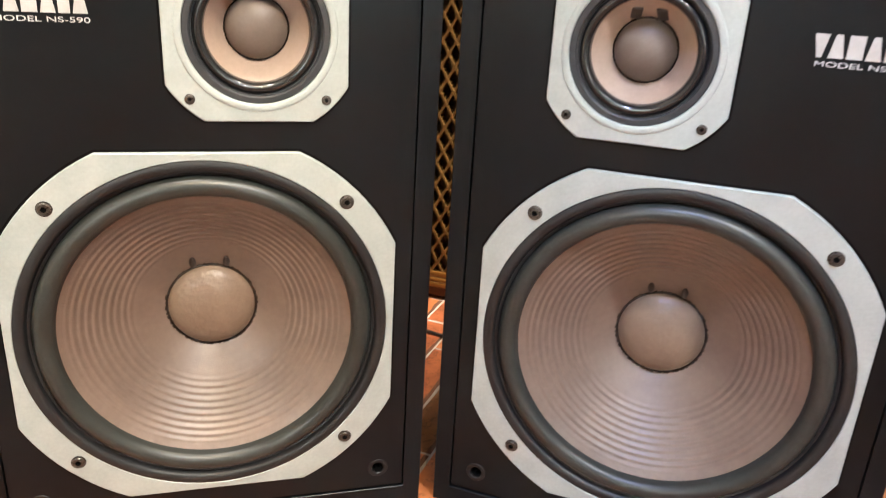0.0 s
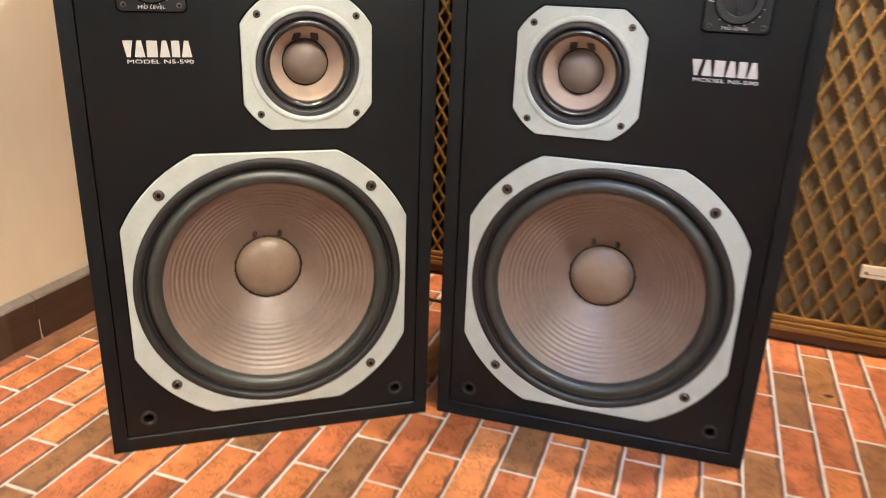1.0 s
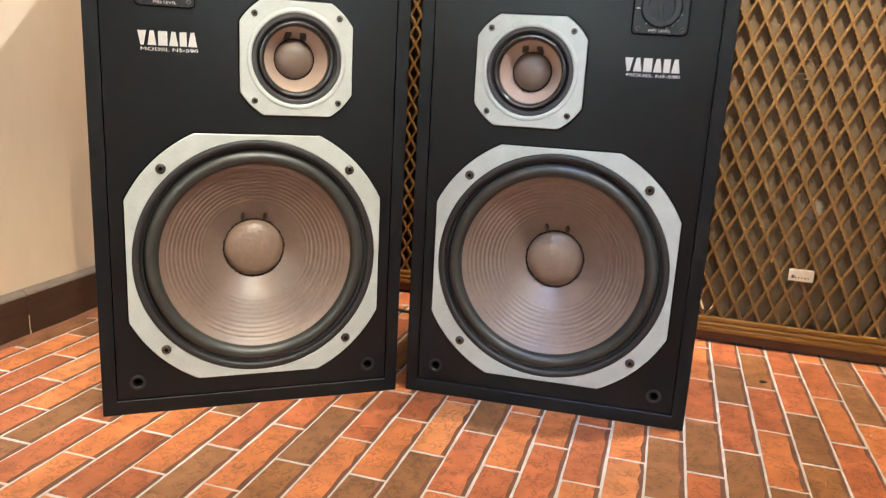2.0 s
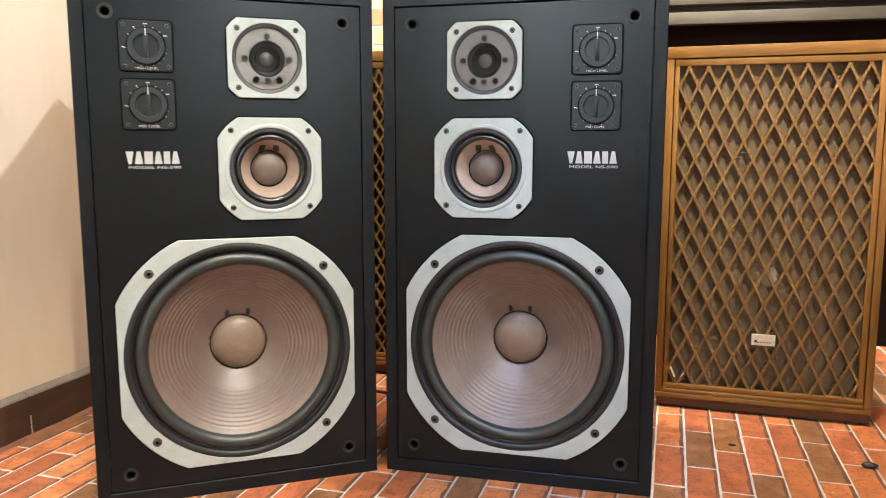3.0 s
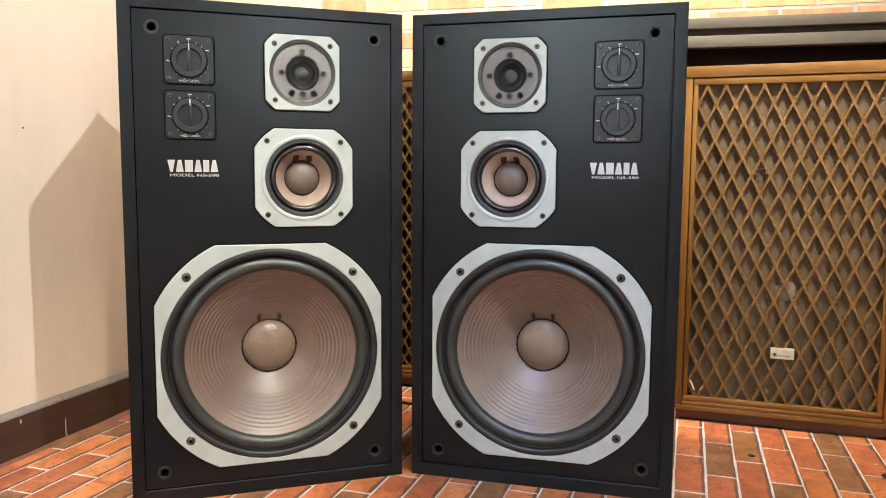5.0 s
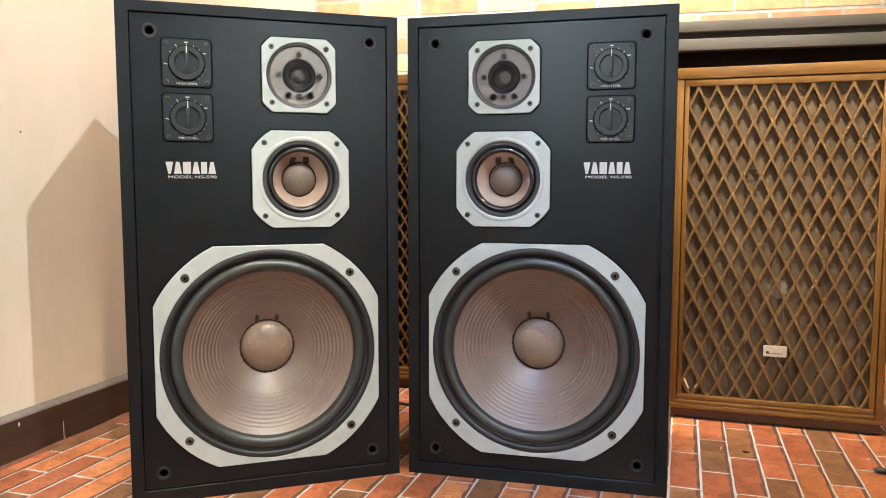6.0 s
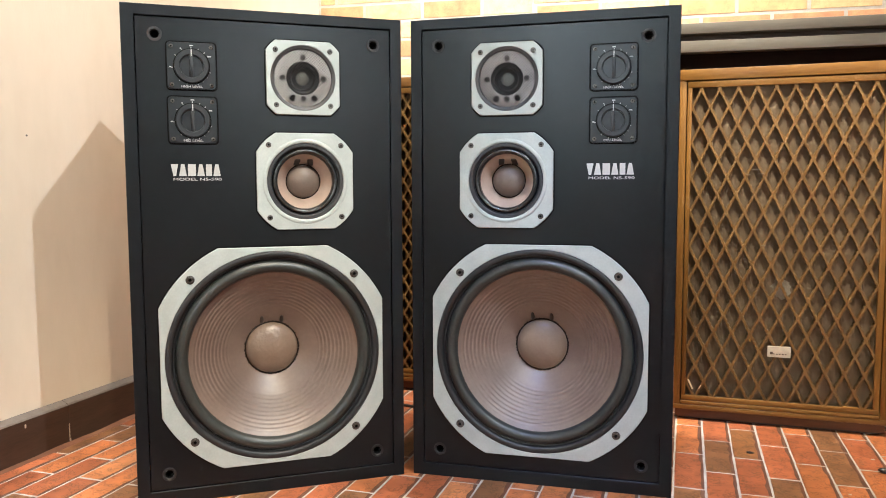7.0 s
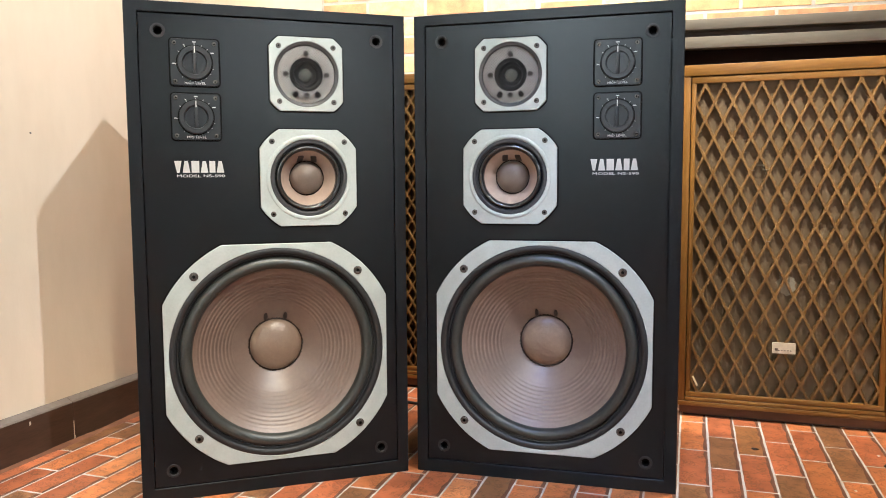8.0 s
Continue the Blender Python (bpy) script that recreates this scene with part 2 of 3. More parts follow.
# ---- mesh helpers ----
def part(name, bm, mat, parent=None, label="", sharp=35, shade=True):
    me = bpy.data.meshes.new(name)
    bmesh.ops.recalc_face_normals(bm, faces=bm.faces)
    if shade:
        for f in bm.faces:
            f.smooth = True
    bm.to_mesh(me)
    bm.free()
    if shade:
        me.set_sharp_from_angle(angle=radians(sharp))
    me.materials.append(mat)
    ob = new(name, me)
    if parent:
        ob.parent = parent
    if label:
        tagged(ob, label)
    return ob


def thing(name, m, label, category, group="", kind=""):
    ob = new(name)
    ob.empty_display_size = 0.05
    ob.matrix_basis = m
    return tagged(ob, label, category, group, kind)


def box(bm, x0, x1, y0, y1, z0, z1, bevel=0.0, segments=2):
    m = Matrix.Translation(((x0 + x1) / 2, (y0 + y1) / 2, (z0 + z1) / 2)) @ Matrix.Diagonal((x1 - x0, y1 - y0, z1 - z0, 1))
    r = bmesh.ops.create_cube(bm, size=1.0, matrix=m)
    if bevel:
        edges = {e for v in r["verts"] for e in v.link_edges}
        bmesh.ops.bevel(bm, geom=list(edges), offset=bevel, segments=segments, affect="EDGES", profile=0.5)
    return bm


def box_bm(*a, **k):
    return box(bmesh.new(), *a, **k)


def lathe(bm, cu, cv, profile, seg=96, close=False):
    """Turns (radius, y) pairs round the axis that runs along y through (cu, cv). Radius 0 makes a pole."""
    rings = []
    for r, y in profile:
        if r <= 1e-6:
            rings.append([bm.verts.new((cu, y, cv))])
        else:
            rings.append([bm.verts.new((cu + r * math.cos(2 * math.pi * k / seg), y, cv + r * math.sin(2 * math.pi * k / seg))) for k in range(seg)])
    pairs = list(zip(rings, rings[1:]))
    if close:
        pairs.append((rings[-1], rings[0]))
    for a, b in pairs:
        for k in range(seg):
            j = (k + 1) % seg
            if len(a) == 1 and len(b) == 1:
                continue
            if len(a) == 1:
                bm.faces.new((a[0], b[k], b[j]))
            elif len(b) == 1:
                bm.faces.new((a[k], a[j], b[0]))
            else:
                bm.faces.new((a[k], a[j], b[j], b[k]))
    return bm


def clipped_square(half, rc, seg=96, soften=0.0):
    """Angles and radii of a square cut by a circle, or by one with straight chamfers."""
    a0 = math.acos(half / rc)
    angles = {2 * math.pi * k / seg for k in range(seg)}
    for q in range(4):
        for s in (-a0, a0):
            angles.add((q * math.pi / 2 + s) % (2 * math.pi))
    return [(a, min(half / max(abs(math.cos(a)), abs(math.sin(a))), rc)) for a in sorted(angles)]


def frame_plate(bm, cu, cv, outline, r_in, thick, bevel=0.0008):
    """A flat plate with that outline and a round hole, its back at y = 0 and its front at y = -thick."""
    rows = []
    for a, r in outline:
        c, s = math.cos(a), math.sin(a)
        pts = [(r_in, 0.001), (r_in, -thick + bevel), (r_in + bevel, -thick), (r - bevel, -thick), (r, -thick + bevel), (r, 0.001)]
        rows.append([bm.verts.new((cu + q * c, y, cv + q * s)) for q, y in pts])
    n = len(rows)
    for k in range(n):
        a, b = rows[k], rows[(k + 1) % n]
        for i in range(len(a) - 1):
            bm.faces.new((a[i], b[i], b[i + 1], a[i + 1]))
        bm.faces.new((a[-1], b[-1], b[0], a[0]))
    return bm


def rounded_rect(cu, cv, hw, hh, r, n=6):
    pts = []
    for sx, sz, a0 in ((1, 1, 0), (-1, 1, 90), (-1, -1, 180), (1, -1, 270)):
        for k in range(n + 1):
            a = radians(a0 + 90 * k / n)
            pts.append((cu + sx * (hw - r) + r * math.cos(a), cv + sz * (hh - r) + r * math.sin(a)))
    return pts


def slab(bm, pts, y_back, y_front, bevel=0.0):
    """A prism over an outline in the x, z plane, from y_back to y_front, its front edge slightly rounded."""
    c = (sum(p[0] for p in pts) / len(pts), sum(p[1] for p in pts) / len(pts))
    layers = [(y_back, 0.0), (y_front + bevel, 0.0)] + ([(y_front, bevel)] if bevel else [])
    rings = []
    for y, inset in layers:
        ring = []
        for x, z in pts:
            d = math.hypot(x - c[0], z - c[1])
            k = 1 - inset / d
            ring.append(bm.verts.new((c[0] + (x - c[0]) * k, y, c[1] + (z - c[1]) * k)))
        rings.append(ring)
    n = len(pts)
    for a, b in zip(rings, rings[1:]):
        for k in range(n):
            bm.faces.new((a[k], a[(k + 1) % n], b[(k + 1) % n], b[k]))
    bm.faces.new(rings[-1])
    bm.faces.new(rings[0])
    return bm


def lettering(text, name, width, height, place, parent, mat):
    """Raised print of readable words, fitted into width and height, centred at place (x, y, z), facing -y."""
    cu = bpy.data.curves.new(name, "FONT")
    cu.body, cu.align_x, cu.align_y, cu.extrude, cu.offset = text, "CENTER", "CENTER", 0.0, 0.0
    tmp = new(name + "_draft", cu)
    bpy.context.view_layer.update()
    me = bpy.data.meshes.new_from_object(tmp.evaluated_get(bpy.context.evaluated_depsgraph_get()))
    bpy.data.objects.remove(tmp)
    me.name = name
    co = np.array([v.co[:] for v in me.vertices])
    lo, hi = co.min(0), co.max(0)
    for v in me.vertices:
        x = (v.co.x - (lo[0] + hi[0]) / 2) / (hi[0] - lo[0]) * width
        z = (v.co.y - (lo[1] + hi[1]) / 2) / (hi[1] - lo[1]) * height
        v.co = (place[0] + x, place[1], place[2] + z)
    me.materials.clear()
    me.materials.append(mat)
    ob = new(name, me)
    ob.parent = parent
    return ob


# ---- setting: floor, walls, skirting, ceiling ----
XW, XE, YS, ZC = -0.845, 2.9, -2.7, 2.36
WALL_YAW = 4.6
JX, JY, BW, BL, JOINT = 0.172, 0.769, 0.0458, 0.1535, 0.0043
floor_base = part("floor", box_bm(XW - 0.1, XE + 0.1, YS - 0.1, 1.95, -0.06, -0.0005), M_MORTAR)
tagged(floor_base, "orange and brown brick-patterned floor with pale joints", "floor", kind="structure")
wall_w = part("wall_west", box_bm(XW - 0.1, XW, YS - 0.1, 1.52, -0.002, ZC), M_WALL)
tagged(wall_w, "cream textured wallpaper wall", "wall", kind="structure")
wall_n = part("wall_north", box_bm(-0.12, 4.0, 0.004, 0.1, -0.002, ZC), M_MORTAR)
wall_n.matrix_basis = pose(XW, 1.52, 0, 0, 0, WALL_YAW)
tagged(wall_n, "brick-patterned wall in orange and tan with pale joints", "wall", kind="structure")
wall_e = part("wall_east", box_bm(XE, XE + 0.1, YS, 1.95, -0.002, ZC), M_PLASTER)
tagged(wall_e, "plain off-white plaster wall", "wall", kind="structure")
# Out of view; its lit patch mirrors in the black baffles.
wall_s = part("wall_south", box_bm(XW, XE, YS - 0.1, YS, -0.002, ZC), M_PLASTER)
tagged(wall_s, "plain off-white plaster wall", "wall", kind="structure")
ceiling = part("ceiling", box_bm(XW - 0.1, XE + 0.1, YS - 0.1, 1.95, ZC, ZC + 0.08), M_PLASTER)
tagged(ceiling, "plain white ceiling", "ceiling", kind="structure")


def skirting():
    bm = bmesh.new()
    prof = [(XW, 0.0), (-0.831, 0.0), (-0.8315, 0.066), (-0.8335, 0.069), (XW, 0.0745)]
    for y0, y1 in ((YS, 0.5085), (0.5095, 1.515)):
        ends = [[bm.verts.new((x, y, z)) for x, z in prof] for y in (y0, y1)]
        n = len(prof)
        for k in range(n):
            bm.faces.new((ends[0][k], ends[0][(k + 1) % n], ends[1][(k + 1) % n], ends[1][k]))
        bm.faces.new(ends[0])
        bm.faces.new(ends[1])
    ob = part("baseboard", bm, M_SKIRT, sharp=20)
    tagged(ob, "dark brown wooden baseboard with a grey top edge", "baseboard", kind="structure")
    ob.data.materials.append(M_SKIRT_TOP)
    # Upward faces of the top edge get a lighter grey.
    for p in ob.data.polygons:
        c = p.center
        if p.normal.z > 0.3 and c.z > 0.06:
            p.material_index = 1
    bm = bmesh.new()
    for y, z0, z1, w in ((0.5095, 0.004, 0.034, 0.0007), (0.5105, 0.002, 0.008, 0.0016), (0.418, 0.054, 0.060, 0.0014)):
        box(bm, -0.8318, -0.8308, y - w, y + w, z0, z1)
    part("scratch", bm, M_BADGE, ob, "pale scratches in the paint")


skirting()
bm_nail = lathe(bmesh.new(), 0, 0, [(0.0017, 0.001), (0.0017, -0.0008), (0.0009, -0.0016), (0.0, -0.0016)], 12)
nail = part("nail_head", bm_nail, M_SKIRT_TOP)
nail.matrix_basis = pose(XW, 0.462, 0.527, 0, 0, 90)
tagged(nail, "small brown nail head in the cream wall", "nail")


# ---- things ----
def screw(name, parent, cu, cv, r, y):
    """A dark round-headed screw with a hexagonal socket, standing on the plane y."""
    bm = bmesh.new()
    lathe(bm, cu, cv, [(r * 1.25, y + 0.0005), (r * 1.25, y - 0.0006), (r, y - 0.0008), (r, y - r * 0.35), (r * 0.86, y - r * 0.5), (r * 0.46, y - r * 0.5), (r * 0.42, y - r * 0.1), (0, y - r * 0.1)], 20)
    ob = part(name, bm, M_SCREW, parent)
    ob.data.materials.append(M_HOLE)
    # Socket and lower rim faces are coloured near-black for the shade there.
    for p in ob.data.polygons:
        if math.hypot(p.center.x - cu, p.center.z - cv) < r * 0.45 or p.center.y > y - r * 0.05:
            p.material_index = 1
    return ob


def driver_frame(parent, name, cu, cv, half, rc, r_in, thick, screws, sr):
    ob = part(name, frame_plate(bmesh.new(), cu, cv, clipped_square(half, rc), r_in, thick), M_SILVER, parent, "pale silver-painted metal frame with cut corners", sharp=25)
    # Flat black ring on the baffle, painted for the frame's shadow line.
    bm = bmesh.new()
    edge = [(a, r) for a, r in clipped_square(half, rc)]
    inner = [bm.verts.new((cu + r * math.cos(a), 0.0010, cv + r * math.sin(a))) for a, r in edge]
    outer = [bm.verts.new((cu + (r + 0.0021) * math.cos(a), 0.0010, cv + (r + 0.0021) * math.sin(a))) for a, r in edge]
    for k in range(len(edge)):
        j = (k + 1) % len(edge)
        bm.faces.new((inner[k], inner[j], outer[j], outer[k]))
    part("frame_shade_line", bm, M_HOLE, ob, "black line for the shade round the frame", shade=False)
    for sx in (-1, 1):
        for sz in (-1, 1):
            screw("screw", ob, cu + sx * screws, cv + sz * screws, sr, -thick)
    return ob


def woofer(sp, cu, cv):
    w = part("woofer", lathe(bmesh.new(), cu, cv, [(0.1512, 0.012), (0.1512, -0.0022), (0.1504, -0.0034), (0.1488, -0.0040), (0.1464, -0.0042), (0.1440, -0.0038), (0.1424, -0.0028), (0.1414, -0.0008), (0.1408, 0.0016), (0.1392, 0.0020), (0.1380, 0.0030), (0.1374, 0.006), (0.1374, 0.014)], 128), M_GASKET, sp, "thirty-centimetre woofer with a black gasket ring")
    driver_frame(w, "woofer_frame", cu, cv, 0.1572, 0.1748, 0.1508, 0.0032, 0.1147, 0.0049)
    prof = []
    for k in range(15):
        a = math.pi * k / 14
        prof.append((0.1293 + 0.0082 * math.cos(a), 0.0022 - 0.0082 * math.sin(a)))
    prof = [(0.1380, 0.008)] + prof + [(0.1203, 0.0045)]
    part("surround", lathe(bmesh.new(), cu, cv, prof, 128), M_RUBBER, w, "grey-black rubber roll surround", sharp=80)
    prof = []
    for k in range(241):
        s = k / 240
        r = 0.1220 - s * (0.1220 - 0.0375)
        y = 0.0035 + 0.057 * s
        if 0.0640 < r < 0.1165:
            fade = min(1, (r - 0.0640) / 0.008, (0.1165 - r) / 0.006)
            y += 0.00033 * fade * math.sin(2 * math.pi * (r - 0.064) / 0.0052)
        prof.append((r, y))
    part("cone", lathe(bmesh.new(), cu, cv, prof, 128), M_CONE, w, "brown-grey paper cone with concentric ribs", sharp=80)
    dome = [(0.0385 * math.cos(a), 0.0600 - 0.0165 * math.sin(a)) for a in [math.pi / 2 * k / 16 for k in range(17)]]
    part("dust_cap", lathe(bmesh.new(), cu, cv, dome, 96), M_CAP, w, "crinkled brown dust cap", sharp=80)
    bm = bmesh.new()
    ring = [(0.0391 + 0.0014 * math.cos(a), 0.0592 + 0.0015 * math.sin(a)) for a in [2 * math.pi * k / 8 for k in range(8)]]
    lathe(bm, cu, cv, ring, 96, close=True)
    rng = random.Random(5)
    for k in range(70):
        a = 2 * math.pi * (k + rng.uniform(-0.3, 0.3)) / 70
        r = 0.0398 + rng.uniform(-0.0004, 0.0006)
        m1 = Matrix.Translation((cu + r * math.cos(a), 0.0578, cv + r * math.sin(a))) @ Euler((0, -a, 0)).to_matrix().to_4x4() @ Matrix.Diagonal((0.0010, 0.0010, rng.uniform(0.0012, 0.0022), 1))
        bmesh.ops.create_icosphere(bm, subdivisions=2, radius=1.0, matrix=m1)
    part("glue_ring", bm, M_GLUE, w, "shiny dark glue line round the cap", sharp=80)
    for s in (-1, 1):
        bm = bmesh.new()
        bmesh.ops.create_uvsphere(bm, u_segments=12, v_segments=8, radius=1.0, matrix=Matrix.Translation((cu + s * 0.0145, 0.0545, cv + 0.0432)) @ Euler((radians(38), 0, radians(0))).to_matrix().to_4x4() @ Matrix.Diagonal((0.0031, 0.0026, 0.0082, 1)))
        part("lead_terminal", bm, M_LEAD, w, "dark lead-out blob")
    return w


def midrange(sp, cu, cv):
    w = part("midrange_driver", lathe(bmesh.new(), cu, cv, [(0.0546, 0.012), (0.0546, -0.0022), (0.0538, -0.0030), (0.0500, -0.0030), (0.0490, -0.0022), (0.0484, 0.0012), (0.0476, 0.0016), (0.0470, 0.006)], 96), M_GASKET_GREY, sp, "small midrange driver with a black gasket ring")
    fr = driver_frame(w, "midrange_frame", cu, cv, 0.0684, 0.0798, 0.0544, 0.0032, 0.0512, 0.0031)
    part("raised_ring", lathe(bmesh.new(), cu, cv, [(0.0546, -0.0024), (0.0549, -0.0038), (0.0556, -0.0042), (0.0592, -0.0042), (0.0600, -0.0039), (0.0603, -0.0030)], 96), M_SILVER, fr)
    prof = [(0.0475, 0.006)] + [(0.0432 + 0.0038 * math.cos(a), 0.0026 - 0.0046 * math.sin(a)) for a in [math.pi * k / 14 for k in range(15)]] + [(0.0388, 0.0062)]
    part("surround", lathe(bmesh.new(), cu, cv, prof, 96), M_GLOSS, w, "glossy black roll surround", sharp=80)
    deep = [(0.0392 - 0.0160 * s, 0.0058 + 0.0225 * s - 0.0022 * math.sin(math.pi * s)) for s in [k / 16 for k in range(17)]]
    part("cone", lathe(bmesh.new(), cu, cv, deep, 96), M_MIDCONE, w, "pinkish beige paper cone", sharp=80)
    dome = [(0.0240 * math.cos(a), 0.0268 - 0.0162 * math.sin(a)) for a in [math.pi / 2 * k / 16 for k in range(17)]]
    part("dust_cap", lathe(bmesh.new(), cu, cv, dome, 72), M_MIDCAP, w, "smooth grey-brown dome", sharp=80)
    rng = random.Random(int(1000 * abs(cu + 0.3)))
    bm = bmesh.new()
    for k in range(90):
        a = 2 * math.pi * k / 90
        r = 0.0247 + rng.uniform(-0.0004, 0.0004)
        m1 = Matrix.Translation((cu + r * math.cos(a), 0.0254, cv + r * math.sin(a))) @ Matrix.Diagonal((rng.uniform(0.0011, 0.0016),) * 3 + (1,))
        bmesh.ops.create_icosphere(bm, subdivisions=1, radius=1.0, matrix=m1)
    part("glue_ring", bm, M_GLUE, w, "shiny dark beaded glue line", sharp=80)
    for s in (-1, 1):
        bm = bmesh.new()
        box(bm, -0.0044, 0.0044, -0.0018, 0.0018, -0.0070, 0.0064, bevel=0.0015)
        bm.transform(Matrix.Translation((cu + s * 0.0098, 0.0170, cv + 0.0280)) @ Euler((radians(52), 0, 0)).to_matrix().to_4x4() @ Euler((0, radians(-9 * s), 0)).to_matrix().to_4x4())
        part("lead_terminal", bm, M_LEAD, w, "dark lead-out blob")
    return w


def tweeter(sp, cu, cv):
    w = part("tweeter", lathe(bmesh.new(), cu, cv, [(0.0404, 0.0010), (0.0240, 0.0004), (0.0225, 0.0020), (0.0170, 0.0090), (0.0155, 0.0090)], 72), M_TWPLATE, sp, "round tweeter behind a fine black wire mesh")
    driver_frame(w, "tweeter_frame", cu, cv, 0.0515, 0.0640, 0.0455, 0.0030, 0.0382, 0.0030)
    part("rim", lathe(bmesh.new(), cu, cv, [(0.0458, 0.004), (0.0458, -0.0022), (0.0450, -0.0030), (0.0412, -0.0018), (0.0402, 0.0004), (0.0400, 0.004)], 72), M_TWRIM, w, "dark grey rim")
    part("horn", lathe(bmesh.new(), cu, cv, [(0.0236, 0.0006), (0.0222, -0.0006), (0.0196, 0.0012), (0.0178, 0.0012), (0.0150, 0.0070), (0.0120, 0.0080), (0.0, 0.0080)], 64), M_TWDARK, w, "black ring round the dome")
    dome = [(0.0095 * math.cos(a), 0.0098 - 0.0065 * math.sin(a)) for a in [math.pi / 2 * k / 10 for k in range(11)]]
    part("dome", lathe(bmesh.new(), cu, cv, dome, 40), M_DOME, w, "grey metal dome", sharp=80)
    for a, r in ((90, 0.0290), (180, 0.0290), (0, 0.0290), (270, 0.0290)):
        screw("screw", w, cu + r * math.cos(radians(a)), cv + r * math.sin(radians(a)), 0.0034, -0.0012)
    for s in (-1, 1):
        part("terminal_hole", lathe(bmesh.new(), cu + s * 0.0155, cv - 0.0278, [(0.0046, 0.0028), (0.0044, -0.0012), (0.0030, -0.0020), (0.0, -0.0020)], 16), M_HOLE, w, "black round terminal")
    bm = bmesh.new()
    pitch, half, rad = 0.0029, 0.00040, 0.0404
    for way in (1, -1):
        k = -int(rad / pitch)
        while k * pitch < rad:
            d = k * pitch
            if abs(d) < rad:
                L = math.sqrt(rad * rad - d * d)
                c, s = math.cos(radians(45 * way)), math.sin(radians(45 * way))
                n, rows = 10, []
                for i in range(n + 1):
                    al = -L + 2 * L * i / n
                    y = -0.0012 - 0.0050 * (1 - (al * al + d * d) / (rad * rad)) - 0.0003 * way
                    row = []
                    for of, dy in ((-half, 0.0), (half, 0.0), (0.0, -half * 1.5)):
                        row.append(bm.verts.new((cu + al * c - (d + of) * s, y + dy, cv + al * s + (d + of) * c)))
                    rows.append(row)
                for p, q in zip(rows, rows[1:]):
                    for i, j in ((0, 2), (2, 1), (1, 0)):
                        bm.faces.new((p[i], p[j], q[j], q[i]))
            k += 1
    part("wire_mesh", bm, M_MESH, w, "fine black wire mesh", shade=False)
    return w


def level_control(sp, cu, cv, text):
    p = part("level_control", slab(bmesh.new(), rounded_rect(cu, cv, 0.0316, 0.0312, 0.0045), 0.003, -0.0012, 0.0006), M_PLASTIC, sp, "square black level control with a round knob and white print", sharp=30)
    # Flat black ring on the baffle, in place of a shaded gap.
    bm = bmesh.new()
    pts_o, pts_i = rounded_rect(cu, cv, 0.0334, 0.0330, 0.0060), rounded_rect(cu, cv, 0.0316, 0.0312, 0.0045)
    a = [bm.verts.new((x, 0.0012, z)) for x, z in pts_o]
    b = [bm.verts.new((x, 0.0012, z)) for x, z in pts_i]
    for k in range(len(a)):
        j = (k + 1) % len(a)
        bm.faces.new((a[k], a[j], b[j], b[k]))
    part("shadow_gap", bm, M_HOLE, p)
    for sx in (-1, 1):
        for sz in (-1, 1):
            screw("screw", p, cu + sx * 0.0257, cv + sz * 0.0254, 0.0023, -0.0012)
    kz = cv - 0.0005
    knob = part("knob", lathe(bmesh.new(), cu, kz, [(0.0226, -0.0008), (0.0224, -0.0052), (0.0218, -0.0058), (0.0160, -0.0058), (0.0154, -0.0054), (0.0149, -0.0006), (0.0, -0.0006)], 64), M_KNOB, p, "round black knob with a finger grip", sharp=20)
    # Flat black ring painted for the dark gap round the knob.
    part("knob_gap_shade", lathe(bmesh.new(), cu, kz, [(0.0240, -0.00125), (0.0226, -0.00125)], 64), M_HOLE, knob)
    part("knob_recess", lathe(bmesh.new(), cu, kz, [(0.0147, -0.00085), (0.0, -0.00085)], 48), M_RECESS, knob)
    part("grip", box_bm(cu - 0.0022, cu + 0.0022, -0.0058, -0.0008, kz - 0.0152, kz + 0.0152, bevel=0.0004), M_KNOB, knob)
    part("pointer", box_bm(cu - 0.0006, cu + 0.0006, -0.0061, -0.0050, kz + 0.0130, kz + 0.0218), M_WHITE, knob, "white pointer line")
    bm = bmesh.new()
    for ang in (0, 30, 55, 95, 140, 165, 180, 198, 216, 234, 252, 318, 338):
        t = radians(90 + ang)
        ln = 0.0006 if ang > 100 and ang < 260 else 0.0009
        m = Matrix.Translation((cu + 0.0249 * math.cos(t), -0.00135, kz + 0.0249 * math.sin(t))) @ Euler((0, -t, 0)).to_matrix().to_4x4() @ Matrix.Diagonal((ln * 2, 0.0003, 0.0007, 1))
        bmesh.ops.create_cube(bm, size=1.0, matrix=m)
    for x, z, w in ((0, 0.0278, 0.0048), (0.0232, 0.0138, 0.0046), (-0.0272, -0.0015, 0.0030), (-0.0135, 0.0235, 0.0016)):
        box(bm, cu + x - w / 2, cu + x + w / 2, -0.0015, -0.0010, kz + z - 0.0006, kz + z + 0.0006)
    part("scale_marks", bm, M_DIMPRINT, p, "pale scale marks")
    lettering(text, "caption", 0.0272 if "HIGH" in text else 0.0252, 0.0029, (cu, -0.0014, cv - 0.0274), p, M_WHITE)
    return p


